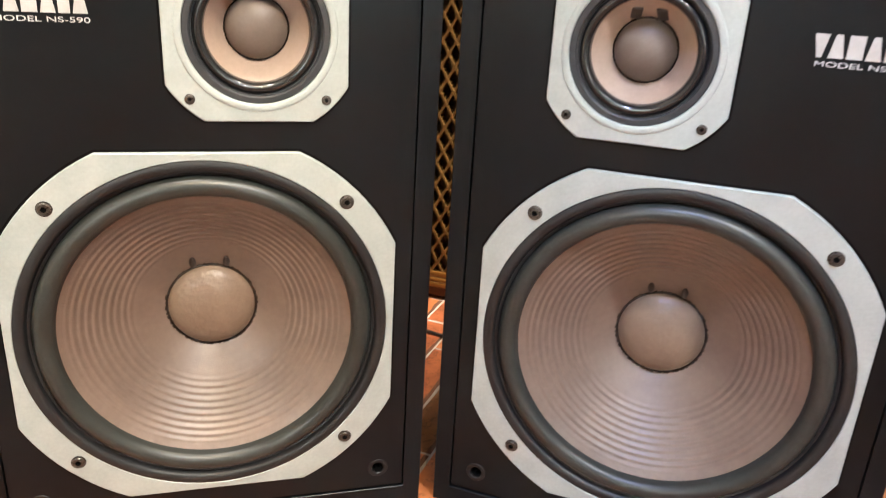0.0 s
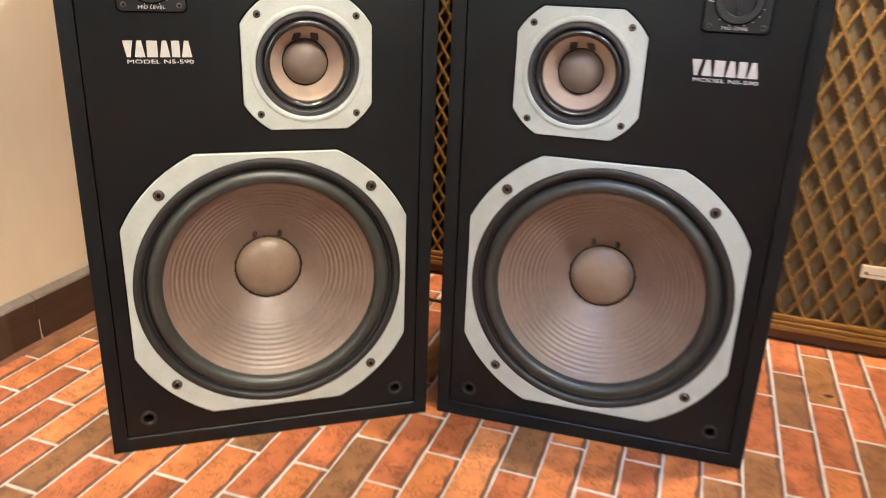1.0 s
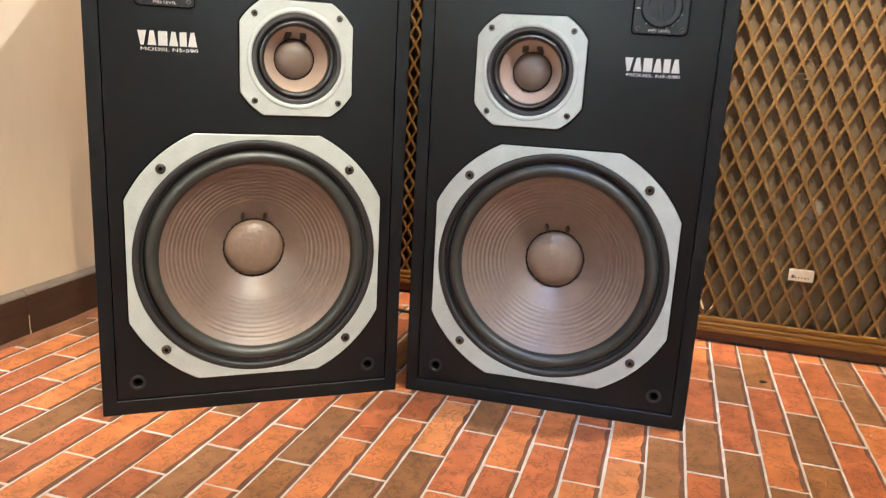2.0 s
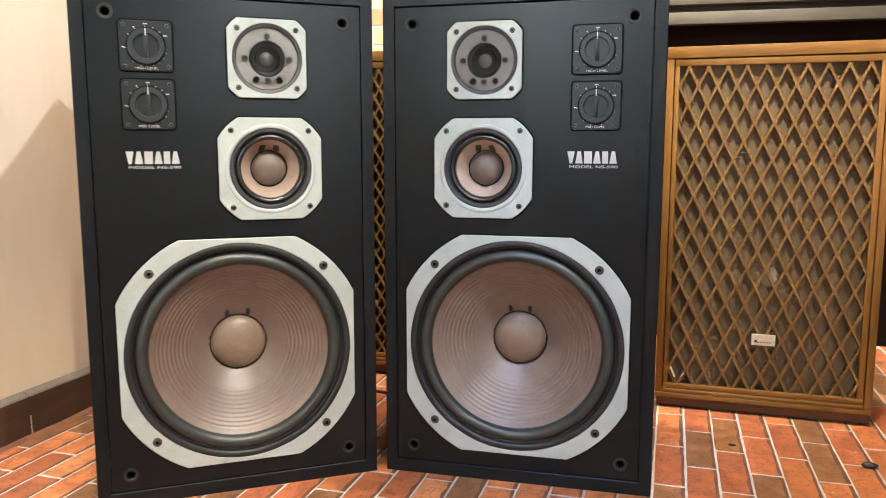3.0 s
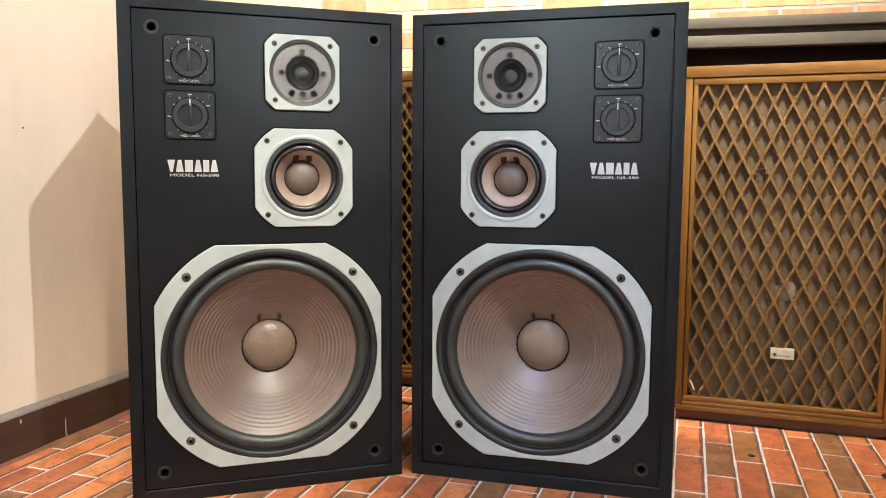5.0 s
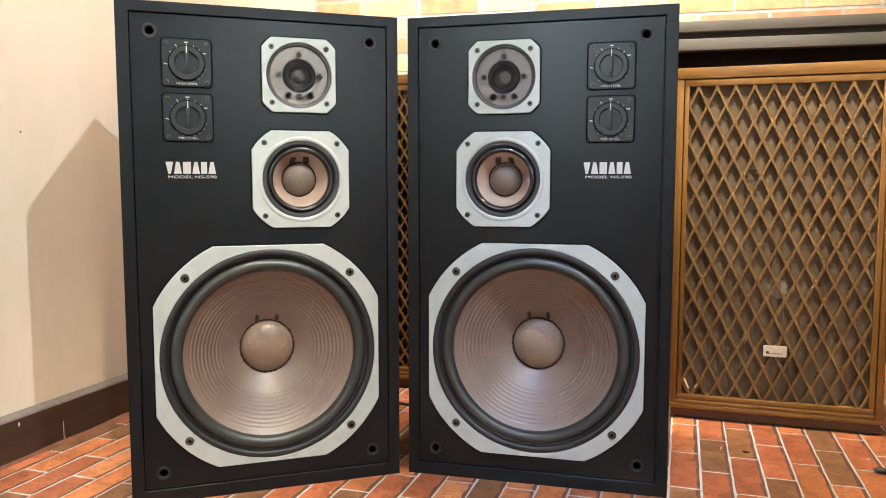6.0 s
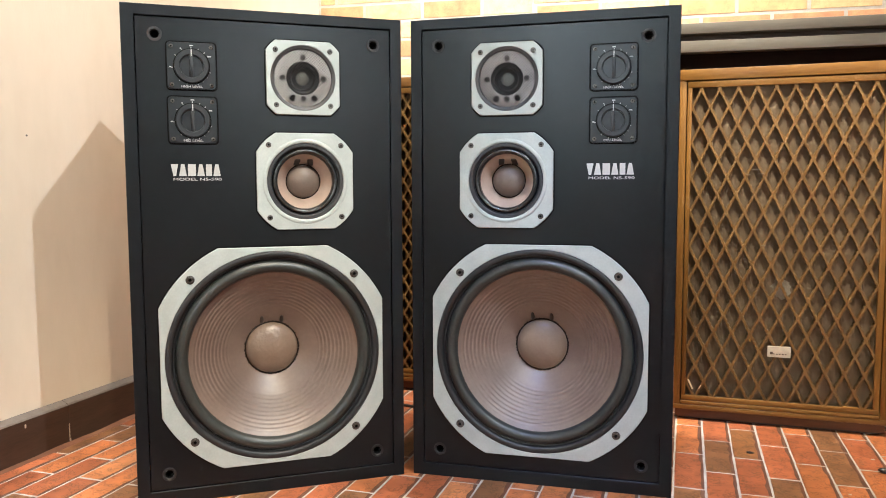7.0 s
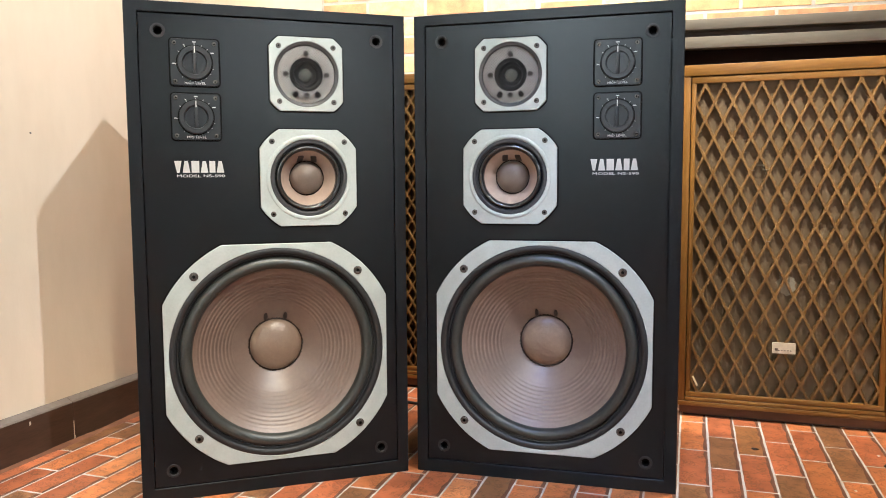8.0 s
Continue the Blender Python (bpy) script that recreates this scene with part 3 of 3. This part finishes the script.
def name_mark(sp, cu, cv, text):
    """The maker's mark as six plain wedges and blocks, over a small model line."""
    x, h = cu - 0.0328, 0.0080
    for w, top, foot in ((0.0104, 1.0, 0.34), (0.0108, 0.42, 1.0), (0.0126, 0.86, 0.86), (0.0108, 0.42, 1.0), (0.0100, 0.84, 0.84), (0.0108, 0.42, 1.0)):
        bm = bmesh.new()
        c, half = x + w / 2 - 0.0010, w / 2 - 0.0004
        slab(bm, [(c + half * top, cv + h), (c - half * top, cv + h), (c - half * foot, cv - h), (c + half * foot, cv - h)], 0.0017, 0.0009)
        mark = part("mark_block", bm, M_MARK, sp, "white wedge of the maker's mark", shade=False)
        x += w + 0.0001
    lettering(text, "model_line", 0.0630, 0.0037, (cu + 0.0012, 0.0011, cv - 0.0124), mark, M_WHITE)


def loudspeaker(m, side):
    """A black three-way loudspeaker; side = 1 has its level controls on the left of its front, -1 mirrored."""
    W, H, D = 0.1910, 0.6855, 0.285
    sp = thing("loudspeaker", m, "black three-way floor loudspeaker with silver driver frames, its grille off", "loudspeaker", "pair of loudspeakers")
    bm = bmesh.new()
    iw, i0, i1 = 0.1752, 0.0188, 0.6712
    outer = [(-W, 0), (W, 0), (W, H), (-W, H)]
    inner = [(-iw, i0), (iw, i0), (iw, i1), (-iw, i1)]
    b = 0.0006

    def ring(pts, y, inset=0.0):
        return [bm.verts.new((x - math.copysign(inset, x), y, z + (inset if z < H / 2 else -inset))) for x, z in pts]

    rings = [ring(inner, 0.016), ring(inner, b, 0), ring(inner, 0, -b), ring(outer, 0, b), ring(outer, b), ring(outer, D - b), ring(outer, D, b)]
    for p, q in zip(rings, rings[1:]):
        for k in range(4):
            bm.faces.new((p[k], p[(k + 1) % 4], q[(k + 1) % 4], q[k]))
    bm.faces.new(rings[-1])
    part("cabinet", bm, M_BLACK, sp, "black wood-grain vinyl cabinet", sharp=20)
    # baffle with round openings
    s = side
    wu, wv, mu, mv, tu, tv = 0.0010 * s, 0.2003, 0.0478 * s, 0.4503, 0.0470 * s, 0.5958
    pegs = [(x, z) for x in (-0.1490, 0.1490) for z in (0.0422, 0.6470)]
    bm = bmesh.new()
    hw, z0, z1, yb = 0.1732, 0.0208, 0.6692, 0.0014
    loops = [[(-hw, z0), (hw, z0), (hw, z1), (-hw, z1)]]
    for cu, cv, r, n in [(wu, wv, 0.1512, 96), (mu, mv, 0.0542, 64), (tu, tv, 0.0458, 64)] + [(x, z, 0.0062, 20) for x, z in pegs]:
        loops.append([(cu + r * math.cos(2 * math.pi * k / n), cv + r * math.sin(2 * math.pi * k / n)) for k in range(n)])
    edges = []
    for lp in loops:
        vs = [bm.verts.new((x, yb, z)) for x, z in lp]
        edges += [bm.edges.new((vs[k], vs[(k + 1) % len(vs)])) for k in range(len(vs))]
    bmesh.ops.triangle_fill(bm, use_beauty=True, use_dissolve=False, edges=edges)
    r = bmesh.ops.extrude_face_region(bm, geom=list(bm.faces))
    for v in r["geom"]:
        if isinstance(v, bmesh.types.BMVert):
            v.co.y += 0.0135
    part("baffle", bm, M_BAFFLE, sp, "matt black front baffle", sharp=30)

    for x, z in pegs:
        ring = part("peg_socket", lathe(bmesh.new(), x, z, [(0.0098, 0.0020), (0.0096, 0.0010), (0.0093, 0.0007), (0.0066, 0.0009), (0.0058, 0.0016), (0.0054, 0.0060)], 28), M_GASKET, sp, "round black rubber socket for a grille peg")
        part("peg_hole", lathe(bmesh.new(), x, z, [(0.0060, 0.0014), (0.0052, 0.0018), (0.0050, 0.0130), (0.0, 0.0130)], 7), M_HOLE, ring)
    woofer(sp, wu, wv)
    midrange(sp, mu, mv)
    tweeter(sp, tu, tv)
    level_control(sp, -0.1030 * s, 0.6062, "HIGH LEVEL")
    level_control(sp, -0.1032 * s, 0.5335, "MID LEVEL")
    name_mark(sp, -0.1005 * s, 0.4660, "MODEL NS-590")
    return sp


loudspeaker(pose(-0.3786, 0.4313, 0, 0, 0, 36.0), 1)
loudspeaker(pose(-0.0211, 0.5609, 0, 0, 0, 2.64), -1)


def lattice_cabinet(m, width, height, depth, label, badge, px, pz, first, drop, wide):
    """A wooden loudspeaker cabinet with a carved diamond lattice over brown cloth; its base corner at the origin, front at y = 0."""
    c = thing("lattice_speaker", m, label, "loudspeaker", "wooden lattice speakers")
    W, H, t = width, height, 0.0120
    part("top_board", box_bm(0, W, -0.0015, depth, H - 0.0195, H, bevel=0.0007), M_WALNUT, c, sharp=50)
    part("bottom_board", box_bm(0, W, -0.0010, depth, 0.0205, 0.0288, bevel=0.0007), M_WALNUT, c, sharp=50)
    part("plinth", box_bm(0.003, W - 0.003, 0.0035, depth - 0.010, 0.0055, 0.0205), M_PLINTH, c, "reddish brown plinth")
    # Dark recessed block for the shadow under the cabinet.
    part("under_shade", box_bm(0.010, W - 0.010, 0.012, depth - 0.014, 0.0, 0.0055), M_GROOVE, c)
    for a in ((0, t), (W - t, W)):
        part("side_board", box_bm(a[0], a[1], 0.0004, depth, 0.0288, H - 0.0195, bevel=0.0007), M_WALNUT_V, c, sharp=50)
    part("back_board", box_bm(t, W - t, depth - 0.012, depth - 0.001, 0.0288, H - 0.0195), M_DARKWOOD_SHADE, c)
    # grille frame: a moulding set inside the boards with a dark gap round it
    g = 0.0017
    x0, x1, z1 = t + g, W - t - g, H - 0.0195 - g
    ox0, ox1, oz0, oz1 = 0.0215, W - 0.0235, 0.0470, H - 0.0330
    part("groove", box_bm(t + 0.0002, W - t - 0.0002, 0.0225, 0.0240, 0.0290, H - 0.0197), M_GROOVE, c)
    part("top_rail", box_bm(x0, x1, 0.0008, 0.0095, oz1, z1, bevel=0.0008), M_WALNUT, c, sharp=50)
    part("bottom_rail", box_bm(x0, x1, 0.0008, 0.0095, oz0 - 0.0092, oz0, bevel=0.0008), M_WALNUT, c, sharp=50)
    part("bead", box_bm(t + 0.0008, W - t - 0.0008, -0.0006, 0.0095, oz0 - 0.0174, oz0 - 0.0104, bevel=0.0010), M_WALNUT, c, sharp=50)
    for a in ((x0, ox0), (ox1, x1)):
        part("stile", box_bm(a[0], a[1], 0.0010, 0.0093, oz0 - 0.0006, oz1 + 0.0006, bevel=0.0008), M_WALNUT_V, c, sharp=50)
    part("grille_cloth", box_bm(ox0 - 0.004, ox1 + 0.004, 0.0150, 0.0165, oz0 - 0.004, oz1 + 0.004), M_CLOTH, c, "brown woven grille cloth")
    run = px / pz
    apex = oz1 - drop
    for way in (1, -1):
        k = -60
        while k < 80:
            xt = first + k * px
            # the strip's middle line: x = xt + way * run * (apex - z)
            za, zb = oz0 - 0.001, oz1 + 0.001
            lo, hi = za, zb
            for edge in (ox0 - 0.002, ox1 + 0.002):
                zc = apex - (edge - xt) / (way * run)
                if lo < zc < hi:
                    x_above = xt + way * run * (apex - (zc + 0.001))
                    if ox0 - 0.002 <= x_above <= ox1 + 0.002:
                        lo = zc
                    else:
                        hi = zc
            xm = xt + way * run * (apex - (lo + hi) / 2)
            k += 1
            if hi - lo < 0.006 or not ox0 - 0.002 <= xm <= ox1 + 0.002:
                continue
            bm = bmesh.new()
            n = max(4, int((hi - lo) / 0.0013))
            yf = 0.0022 if way == 1 else 0.0025
            rows = []
            for i in range(n + 1):
                z = lo + (hi - lo) * i / n
                x = xt + way * run * (apex - z)
                ph = (apex - z) / (pz / 2)
                wv = wide * (1 + 0.12 * math.cos(2 * math.pi * ph) + 0.24 * math.sin(8 * math.pi * ph + 1.3 * way) + 0.08 * noise.noise(Vector((x * 300, z * 300, way))))
                rows.append([bm.verts.new((x + dx, y, z)) for dx, y in ((-wv, yf + 0.0134), (-wv, yf + 0.0009), (-wv * 0.78, yf), (wv * 0.78, yf), (wv, yf + 0.0009), (wv, yf + 0.0134))])
            for a, b in zip(rows, rows[1:]):
                for j in range(5):
                    bm.faces.new((a[j], a[j + 1], b[j + 1], b[j]))
            part("lattice_strip", bm, M_LATTICE, c, sharp=30)
    if badge:
        bu, bz = 0.1815, 0.1400
        bd = part("badge", slab(bmesh.new(), rounded_rect(bu, bz, 0.0195, 0.0098, 0.0008), 0.0030, -0.0012, 0.0004), M_BADGE, c, "small cream badge with plain gold bars")
        bm = bmesh.new()
        for k, w in enumerate((0.0046, 0.0028, 0.0028, 0.0026, 0.0030, 0.0024)):
            x = bu - 0.0150 + 0.0050 * k
            box(bm, x, x + w, -0.00145, -0.0010, bz - 0.0048, bz - 0.0030 + (0.0030 if k == 0 else 0.0))
        part("mark", bm, M_SKIRT, bd)
        bm = bmesh.new()
        m1 = Matrix.Translation((0.0300, 0.0016, 0.0680)) @ Euler((0, radians(-24), 0)).to_matrix().to_4x4() @ Matrix.Diagonal((0.0034, 0.0016, 0.0200, 1))
        bmesh.ops.create_cube(bm, size=1.0, matrix=m1)
        bmesh.ops.bevel(bm, geom=list(bm.edges), offset=0.0006, segments=1, affect="EDGES")
        part("split_wood", bm, M_BARE, c, "pale split in the lattice")
        bm = bmesh.new()
        m1 = Matrix.Translation((0.0470, 0.0016, 0.0640)) @ Euler((0, radians(28), 0)).to_matrix().to_4x4() @ Matrix.Diagonal((0.0016, 0.0014, 0.0080, 1))
        bmesh.ops.create_cube(bm, size=1.0, matrix=m1)
        part("split_wood", bm, M_BARE, c, "pale split in the lattice")
        rng = random.Random(21)
        # Flat pale patch standing for the driver cap behind the cloth.
        dust = [(0.1830 + (0.0165 + rng.uniform(-0.003, 0.003)) * math.cos(a), 0.2540 + (0.0185 + rng.uniform(-0.003, 0.003)) * math.sin(a)) for a in [2 * math.pi * k / 28 for k in range(28)]]
        part("cap_patch", slab(bmesh.new(), dust, 0.0155, 0.0147), M_PALE_MARK, c, "pale round patch on the cloth for the driver cap behind it")
        for x, z, w in ((0.1340, 0.4700, 0.0075), (0.1420, 0.4620, 0.0050), (0.1210, 0.4610, 0.0035), (0.3360, 0.5290, 0.0012), (0.1500, 0.3330, 0.0040)):
            part("scratch", box_bm(x - w, x + w, 0.0012, 0.0022, z - 0.0005, z + 0.0005), M_PALE_MARK, c, "short pale scratch in the lattice")
        part("foil_tag", box_bm(0.2880, 0.3130, -0.0006, 0.0012, 0.0462, 0.0492, bevel=0.0004, segments=1), M_GOLD, c, "strip of gold foil")
        part("foil_tag", box_bm(0.1310, 0.1338, 0.0012, 0.0026, 0.1555, 0.1612, bevel=0.0004, segments=1), M_GOLD, c, "speck of gold foil")
    return c


lattice_cabinet(pose(0.166, 0.958, 0, 0, 0, -0.8), 0.360, 0.652, 0.290, "honey-brown wooden speaker cabinet with a carved diamond lattice front", True, 0.0316, 0.0638, 0.0375, 0.0035, 0.0028)
lattice_cabinet(pose(-0.610, 0.998, 0, 0, 0, 0.0), 0.360, 0.669, 0.270, "honey-brown wooden lattice speaker standing behind the black loudspeakers", False, 0.0212, 0.0355, 0.2270, 0.0235, 0.0026)


def counter():
    """A low counter along the brick wall: two pale boards with a dark recess, over a near-black panel for the shade
    below.
    """
    c = thing("low_counter", pose(XW, 1.52, 0, 0, 0, WALL_YAW), "low counter with two greige boards over a near-black panel for the shade below", "counter")
    x0, x1 = 0.86, 3.0
    part("top_board", box_bm(x0, x1, -0.115, -0.002, 0.812, 0.838, bevel=0.0015), M_BOARD, c)
    part("recess", box_bm(x0 + 0.004, x1 - 0.004, -0.085, -0.002, 0.795, 0.812), M_GROOVE, c)
    part("lower_board", box_bm(x0, x1, -0.115, -0.002, 0.767, 0.795, bevel=0.0015), M_BOARD, c)
    # Near-black panel painted for the shaded space under the boards.
    part("front", box_bm(x0 + 0.006, x1 - 0.006, -0.085, -0.002, 0.0, 0.767), M_DARKWOOD_SHADE, c)


counter()


def cable():
    cu = bpy.data.curves.new("cable_line", "CURVE")
    cu.dimensions, cu.bevel_depth, cu.bevel_resolution = "3D", 0.0026, 3
    sp = cu.splines.new("NURBS")
    pts = [(-0.48, 0.93), (-0.42, 0.895), (-0.35, 0.882), (-0.31, 0.876), (-0.25, 0.885), (-0.17, 0.905)]
    sp.points.add(len(pts) - 1)
    for p, (x, y) in zip(sp.points, pts):
        p.co = (x, y, 0.0028, 1)
    sp.use_endpoint_u = True
    tmp = new("cable_draft", cu)
    bpy.context.view_layer.update()
    me = bpy.data.meshes.new_from_object(tmp.evaluated_get(bpy.context.evaluated_depsgraph_get()))
    bpy.data.objects.remove(tmp)
    me.name = "speaker_cable"
    me.materials.clear()
    me.materials.append(M_CABLE)
    tagged(new("speaker_cable", me), "thin black speaker cable lying on the floor", "cable")


cable()


def debris():
    bm = bmesh.new()
    bmesh.ops.create_icosphere(bm, subdivisions=2, radius=1.0, matrix=Matrix.Translation((0.291, 0.797, 0.0016)) @ Euler((0.1, 0.2, 0.5)).to_matrix().to_4x4() @ Matrix.Diagonal((0.0075, 0.0028, 0.0020, 1)))
    for v in bm.verts:
        v.co += Vector((noise.noise(v.co * 400), noise.noise(v.co * 300 + Vector((5, 0, 0))), 0)) * 0.0008
    tagged(part("floor_chip", bm, M_LEAD), "small dark chip lying on the brick floor", "debris")
    bm = bmesh.new()
    bmesh.ops.create_icosphere(bm, subdivisions=2, radius=1.0, matrix=Matrix.Translation((0.484, 0.765, 0.0040)) @ Matrix.Diagonal((0.0120, 0.0065, 0.0045, 1)))
    for v in bm.verts:
        v.co += Vector((noise.noise(v.co * 300), noise.noise(v.co * 200 + Vector((5, 0, 0))), 0)) * 0.002
    tagged(part("dust_clump", bm, M_CABLE), "dark clump of dust on the brick floor", "debris")
    for x, y, r in ((0.477, 0.821, 0.0022), (0.414, 0.656, 0.0017)):
        bm = bmesh.new()
        bmesh.ops.create_icosphere(bm, subdivisions=1, radius=1.0, matrix=Matrix.Translation((x, y, r * 0.45)) @ Matrix.Diagonal((r * 1.4, r, r * 0.5, 1)))
        tagged(part("paper_crumb", bm, M_WHITE), "tiny white paper crumb on the brick floor", "debris", "crumbs on the floor")


debris()


# ---- bricks of floor and wall ----
def brick_mesh(name, lx, ly, h, mat, upright=False, seed=1, edge=None):
    """A shallow brick with uneven, bevelled edges, its base at the origin; one long edge has a broader, darker bevel."""
    rng = random.Random(seed)
    me = bpy.data.meshes.new(name)
    n = 1 if upright else 5
    rim = []
    for k in range(n):
        rim.append((-lx / 2 + lx * k / n, -ly / 2))
    m = n if upright else 8
    for k in range(m):
        rim.append((lx / 2, -ly / 2 + ly * k / m))
    for k in range(n):
        rim.append((lx / 2 - lx * k / n, ly / 2))
    for k in range(m):
        rim.append((-lx / 2, ly / 2 - ly * k / m))
    jit = 0.0 if upright else 0.00045
    rim = [(x + rng.uniform(-jit, jit), y + rng.uniform(-jit, jit)) for x, y in rim]
    vs, fs, mats = [], [], []
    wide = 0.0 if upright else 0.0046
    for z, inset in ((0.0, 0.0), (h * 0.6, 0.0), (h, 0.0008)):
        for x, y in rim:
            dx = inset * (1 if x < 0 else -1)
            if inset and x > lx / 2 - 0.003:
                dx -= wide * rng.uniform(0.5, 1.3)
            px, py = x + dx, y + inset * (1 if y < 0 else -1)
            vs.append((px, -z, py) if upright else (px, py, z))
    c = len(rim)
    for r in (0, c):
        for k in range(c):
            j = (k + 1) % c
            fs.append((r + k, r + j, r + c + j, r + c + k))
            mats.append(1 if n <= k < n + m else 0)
    fs.append(tuple(range(2 * c, 3 * c)))
    mats.append(0)
    me.from_pydata(vs, [], fs)
    if upright:
        me.flip_normals()
    me.materials.append(mat)
    if edge:
        me.materials.append(edge)
        me.polygons.foreach_set("material_index", mats)
    return me


def joined_bricks(name, cells, lx, ly, h, mat, parent, upright=False):
    src = brick_mesh(name, lx, ly, h, mat, upright)
    base = [v.co.copy() for v in src.vertices]
    faces = [tuple(p.vertices) for p in src.polygons]
    vs, fs = [], []
    for o in cells:
        n = len(vs)
        vs += [tuple(c + Vector(o)) for c in base]
        fs += [tuple(i + n for i in f) for f in faces]
    me = bpy.data.meshes.new(name)
    me.from_pydata(vs, [], fs)
    me.materials.append(mat)
    ob = new(name, me)
    ob.parent = parent
    tagged(ob, kind="stuff")


# Tones of the visible bricks, column by column from the west: rows below zero of the first brick, then its tone and those beyond.
COLUMNS = "2B 3RB 3O 3RO 4RL 4RO 4B 4R 4O 4RO 4O 4BR 4OR 3BO 4OR 3OR 4BL 3RB 3O 3RO 3R 2O 3BO 2BRO 2RBR 2ORTR 2BRR 1ORO 1BB 0RO 1OO".split()


def floor_tone(i, j, rng):
    any_tone = rng.choice("RORBLORBOT")
    if 0 <= i + 23 < len(COLUMNS):
        word = COLUMNS[i + 23]
        k = j + int(word[0])
        if 0 <= k < len(word) - 1:
            return word[1 + k]
    return any_tone


def lay_floor():
    rng = random.Random(4)
    near = {}
    for tone in sorted(M_BRICKS):
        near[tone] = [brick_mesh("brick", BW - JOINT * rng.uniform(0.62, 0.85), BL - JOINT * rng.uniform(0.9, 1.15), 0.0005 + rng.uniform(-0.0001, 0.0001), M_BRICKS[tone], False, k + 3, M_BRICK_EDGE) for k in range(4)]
    far = []
    i0, i1 = int((XW - JX) / BW) - 1, int((XE - JX) / BW) + 1
    for i in range(i0, i1):
        x = JX + (i + 0.5) * BW
        if x - BW * 0.48 < XW or x > XE - 0.03:
            continue
        for j in range(int((YS - JY) / BL) - 1, 10):
            y = JY + (j + 0.5) * BL + (0.5 * BL if i % 2 else 0)
            if y < YS or y > 1.46 + 0.08 * (x - XW):
                continue
            if -0.84 < x < 0.66 and 0.10 < y < 1.10:
                ob = new("brick", near[floor_tone(i, j, rng)][rng.randrange(4)])
                ob.location = (x + rng.uniform(-0.0004, 0.0004), y + rng.uniform(-0.0006, 0.0006), -0.0005)
                ob.rotation_euler = (0, 0, radians(rng.uniform(-0.25, 0.25)))
                ob.parent = floor_base
            else:
                far.append((x, y, -0.0005))
    joined_bricks("brick_field", far, BW - JOINT, BL - JOINT, 0.0005, M_BRICK_FAR, floor_base)


def lay_wall():
    far, cut = [], {}
    for strip, (u0, u1, zr, lx, h) in enumerate(((0.004, 0.62, 0.855, 0.170, 0.0515), (0.62, 3.7, 0.878, 0.172, 0.0520))):
        for r in range(-17, 29):
            z = zr + (r + 0.5) * h
            if z < 0.03 or z > ZC - 0.03:
                continue
            off = (0.5 if r % 2 else 0.0) * lx + (0.05 if strip == 0 else 0.007)
            for j in range(-2, 24):
                u = u0 + off + (j + 0.5) * lx
                a, b = max(u - lx / 2 + 0.0045, u0 + 0.002), min(u + lx / 2 - 0.0045, u1 - 0.002)
                if b - a < 0.012:
                    continue
                if 0.70 < z < 1.10 and u < 1.75:
                    size = (round(b - a, 3), strip)
                    if size not in cut:
                        cut[size] = brick_mesh("brick", b - a, h - 0.008, 0.0012, M_WBRICK, True)
                    ob = new("brick", cut[size])
                    ob.location = ((a + b) / 2, 0.004, z)
                    ob.parent = wall_n
                elif b - a > 0.155:
                    far.append((u, 0.004, z))
    joined_bricks("brick_field", far, 0.162, 0.0437, 0.0012, M_WBRICK_FAR, wall_n, True)


def sheet_edge():
    """The floor covering's edge, which rides up unevenly against the baseboard."""
    bm = bmesh.new()
    rows = []
    n = 120
    for k in range(n + 1):
        y = -0.6 + 2.1 * k / n
        lift = 0.0016 + 0.0050 * max(0.0, noise.noise(Vector((y * 7.0, 3.1, 0.0)))) + 0.0018 * max(0.0, noise.noise(Vector((y * 23.0, 1.7, 0.0))))
        rows.append([bm.verts.new(p) for p in ((-0.8140, y, -0.0008), (-0.8235, y, 0.0002 + lift * 0.35), (-0.8302, y, lift), (-0.8306, y, -0.001))])
    for p, q in zip(rows, rows[1:]):
        for i in range(3):
            bm.faces.new((p[i], q[i], q[i + 1], p[i + 1]))
    ob = part("sheet_edge", bm, M_SHEET, floor_base, "brown edge of the floor covering curling up", sharp=60)
    return ob


sheet_edge()
lay_floor()
lay_wall()
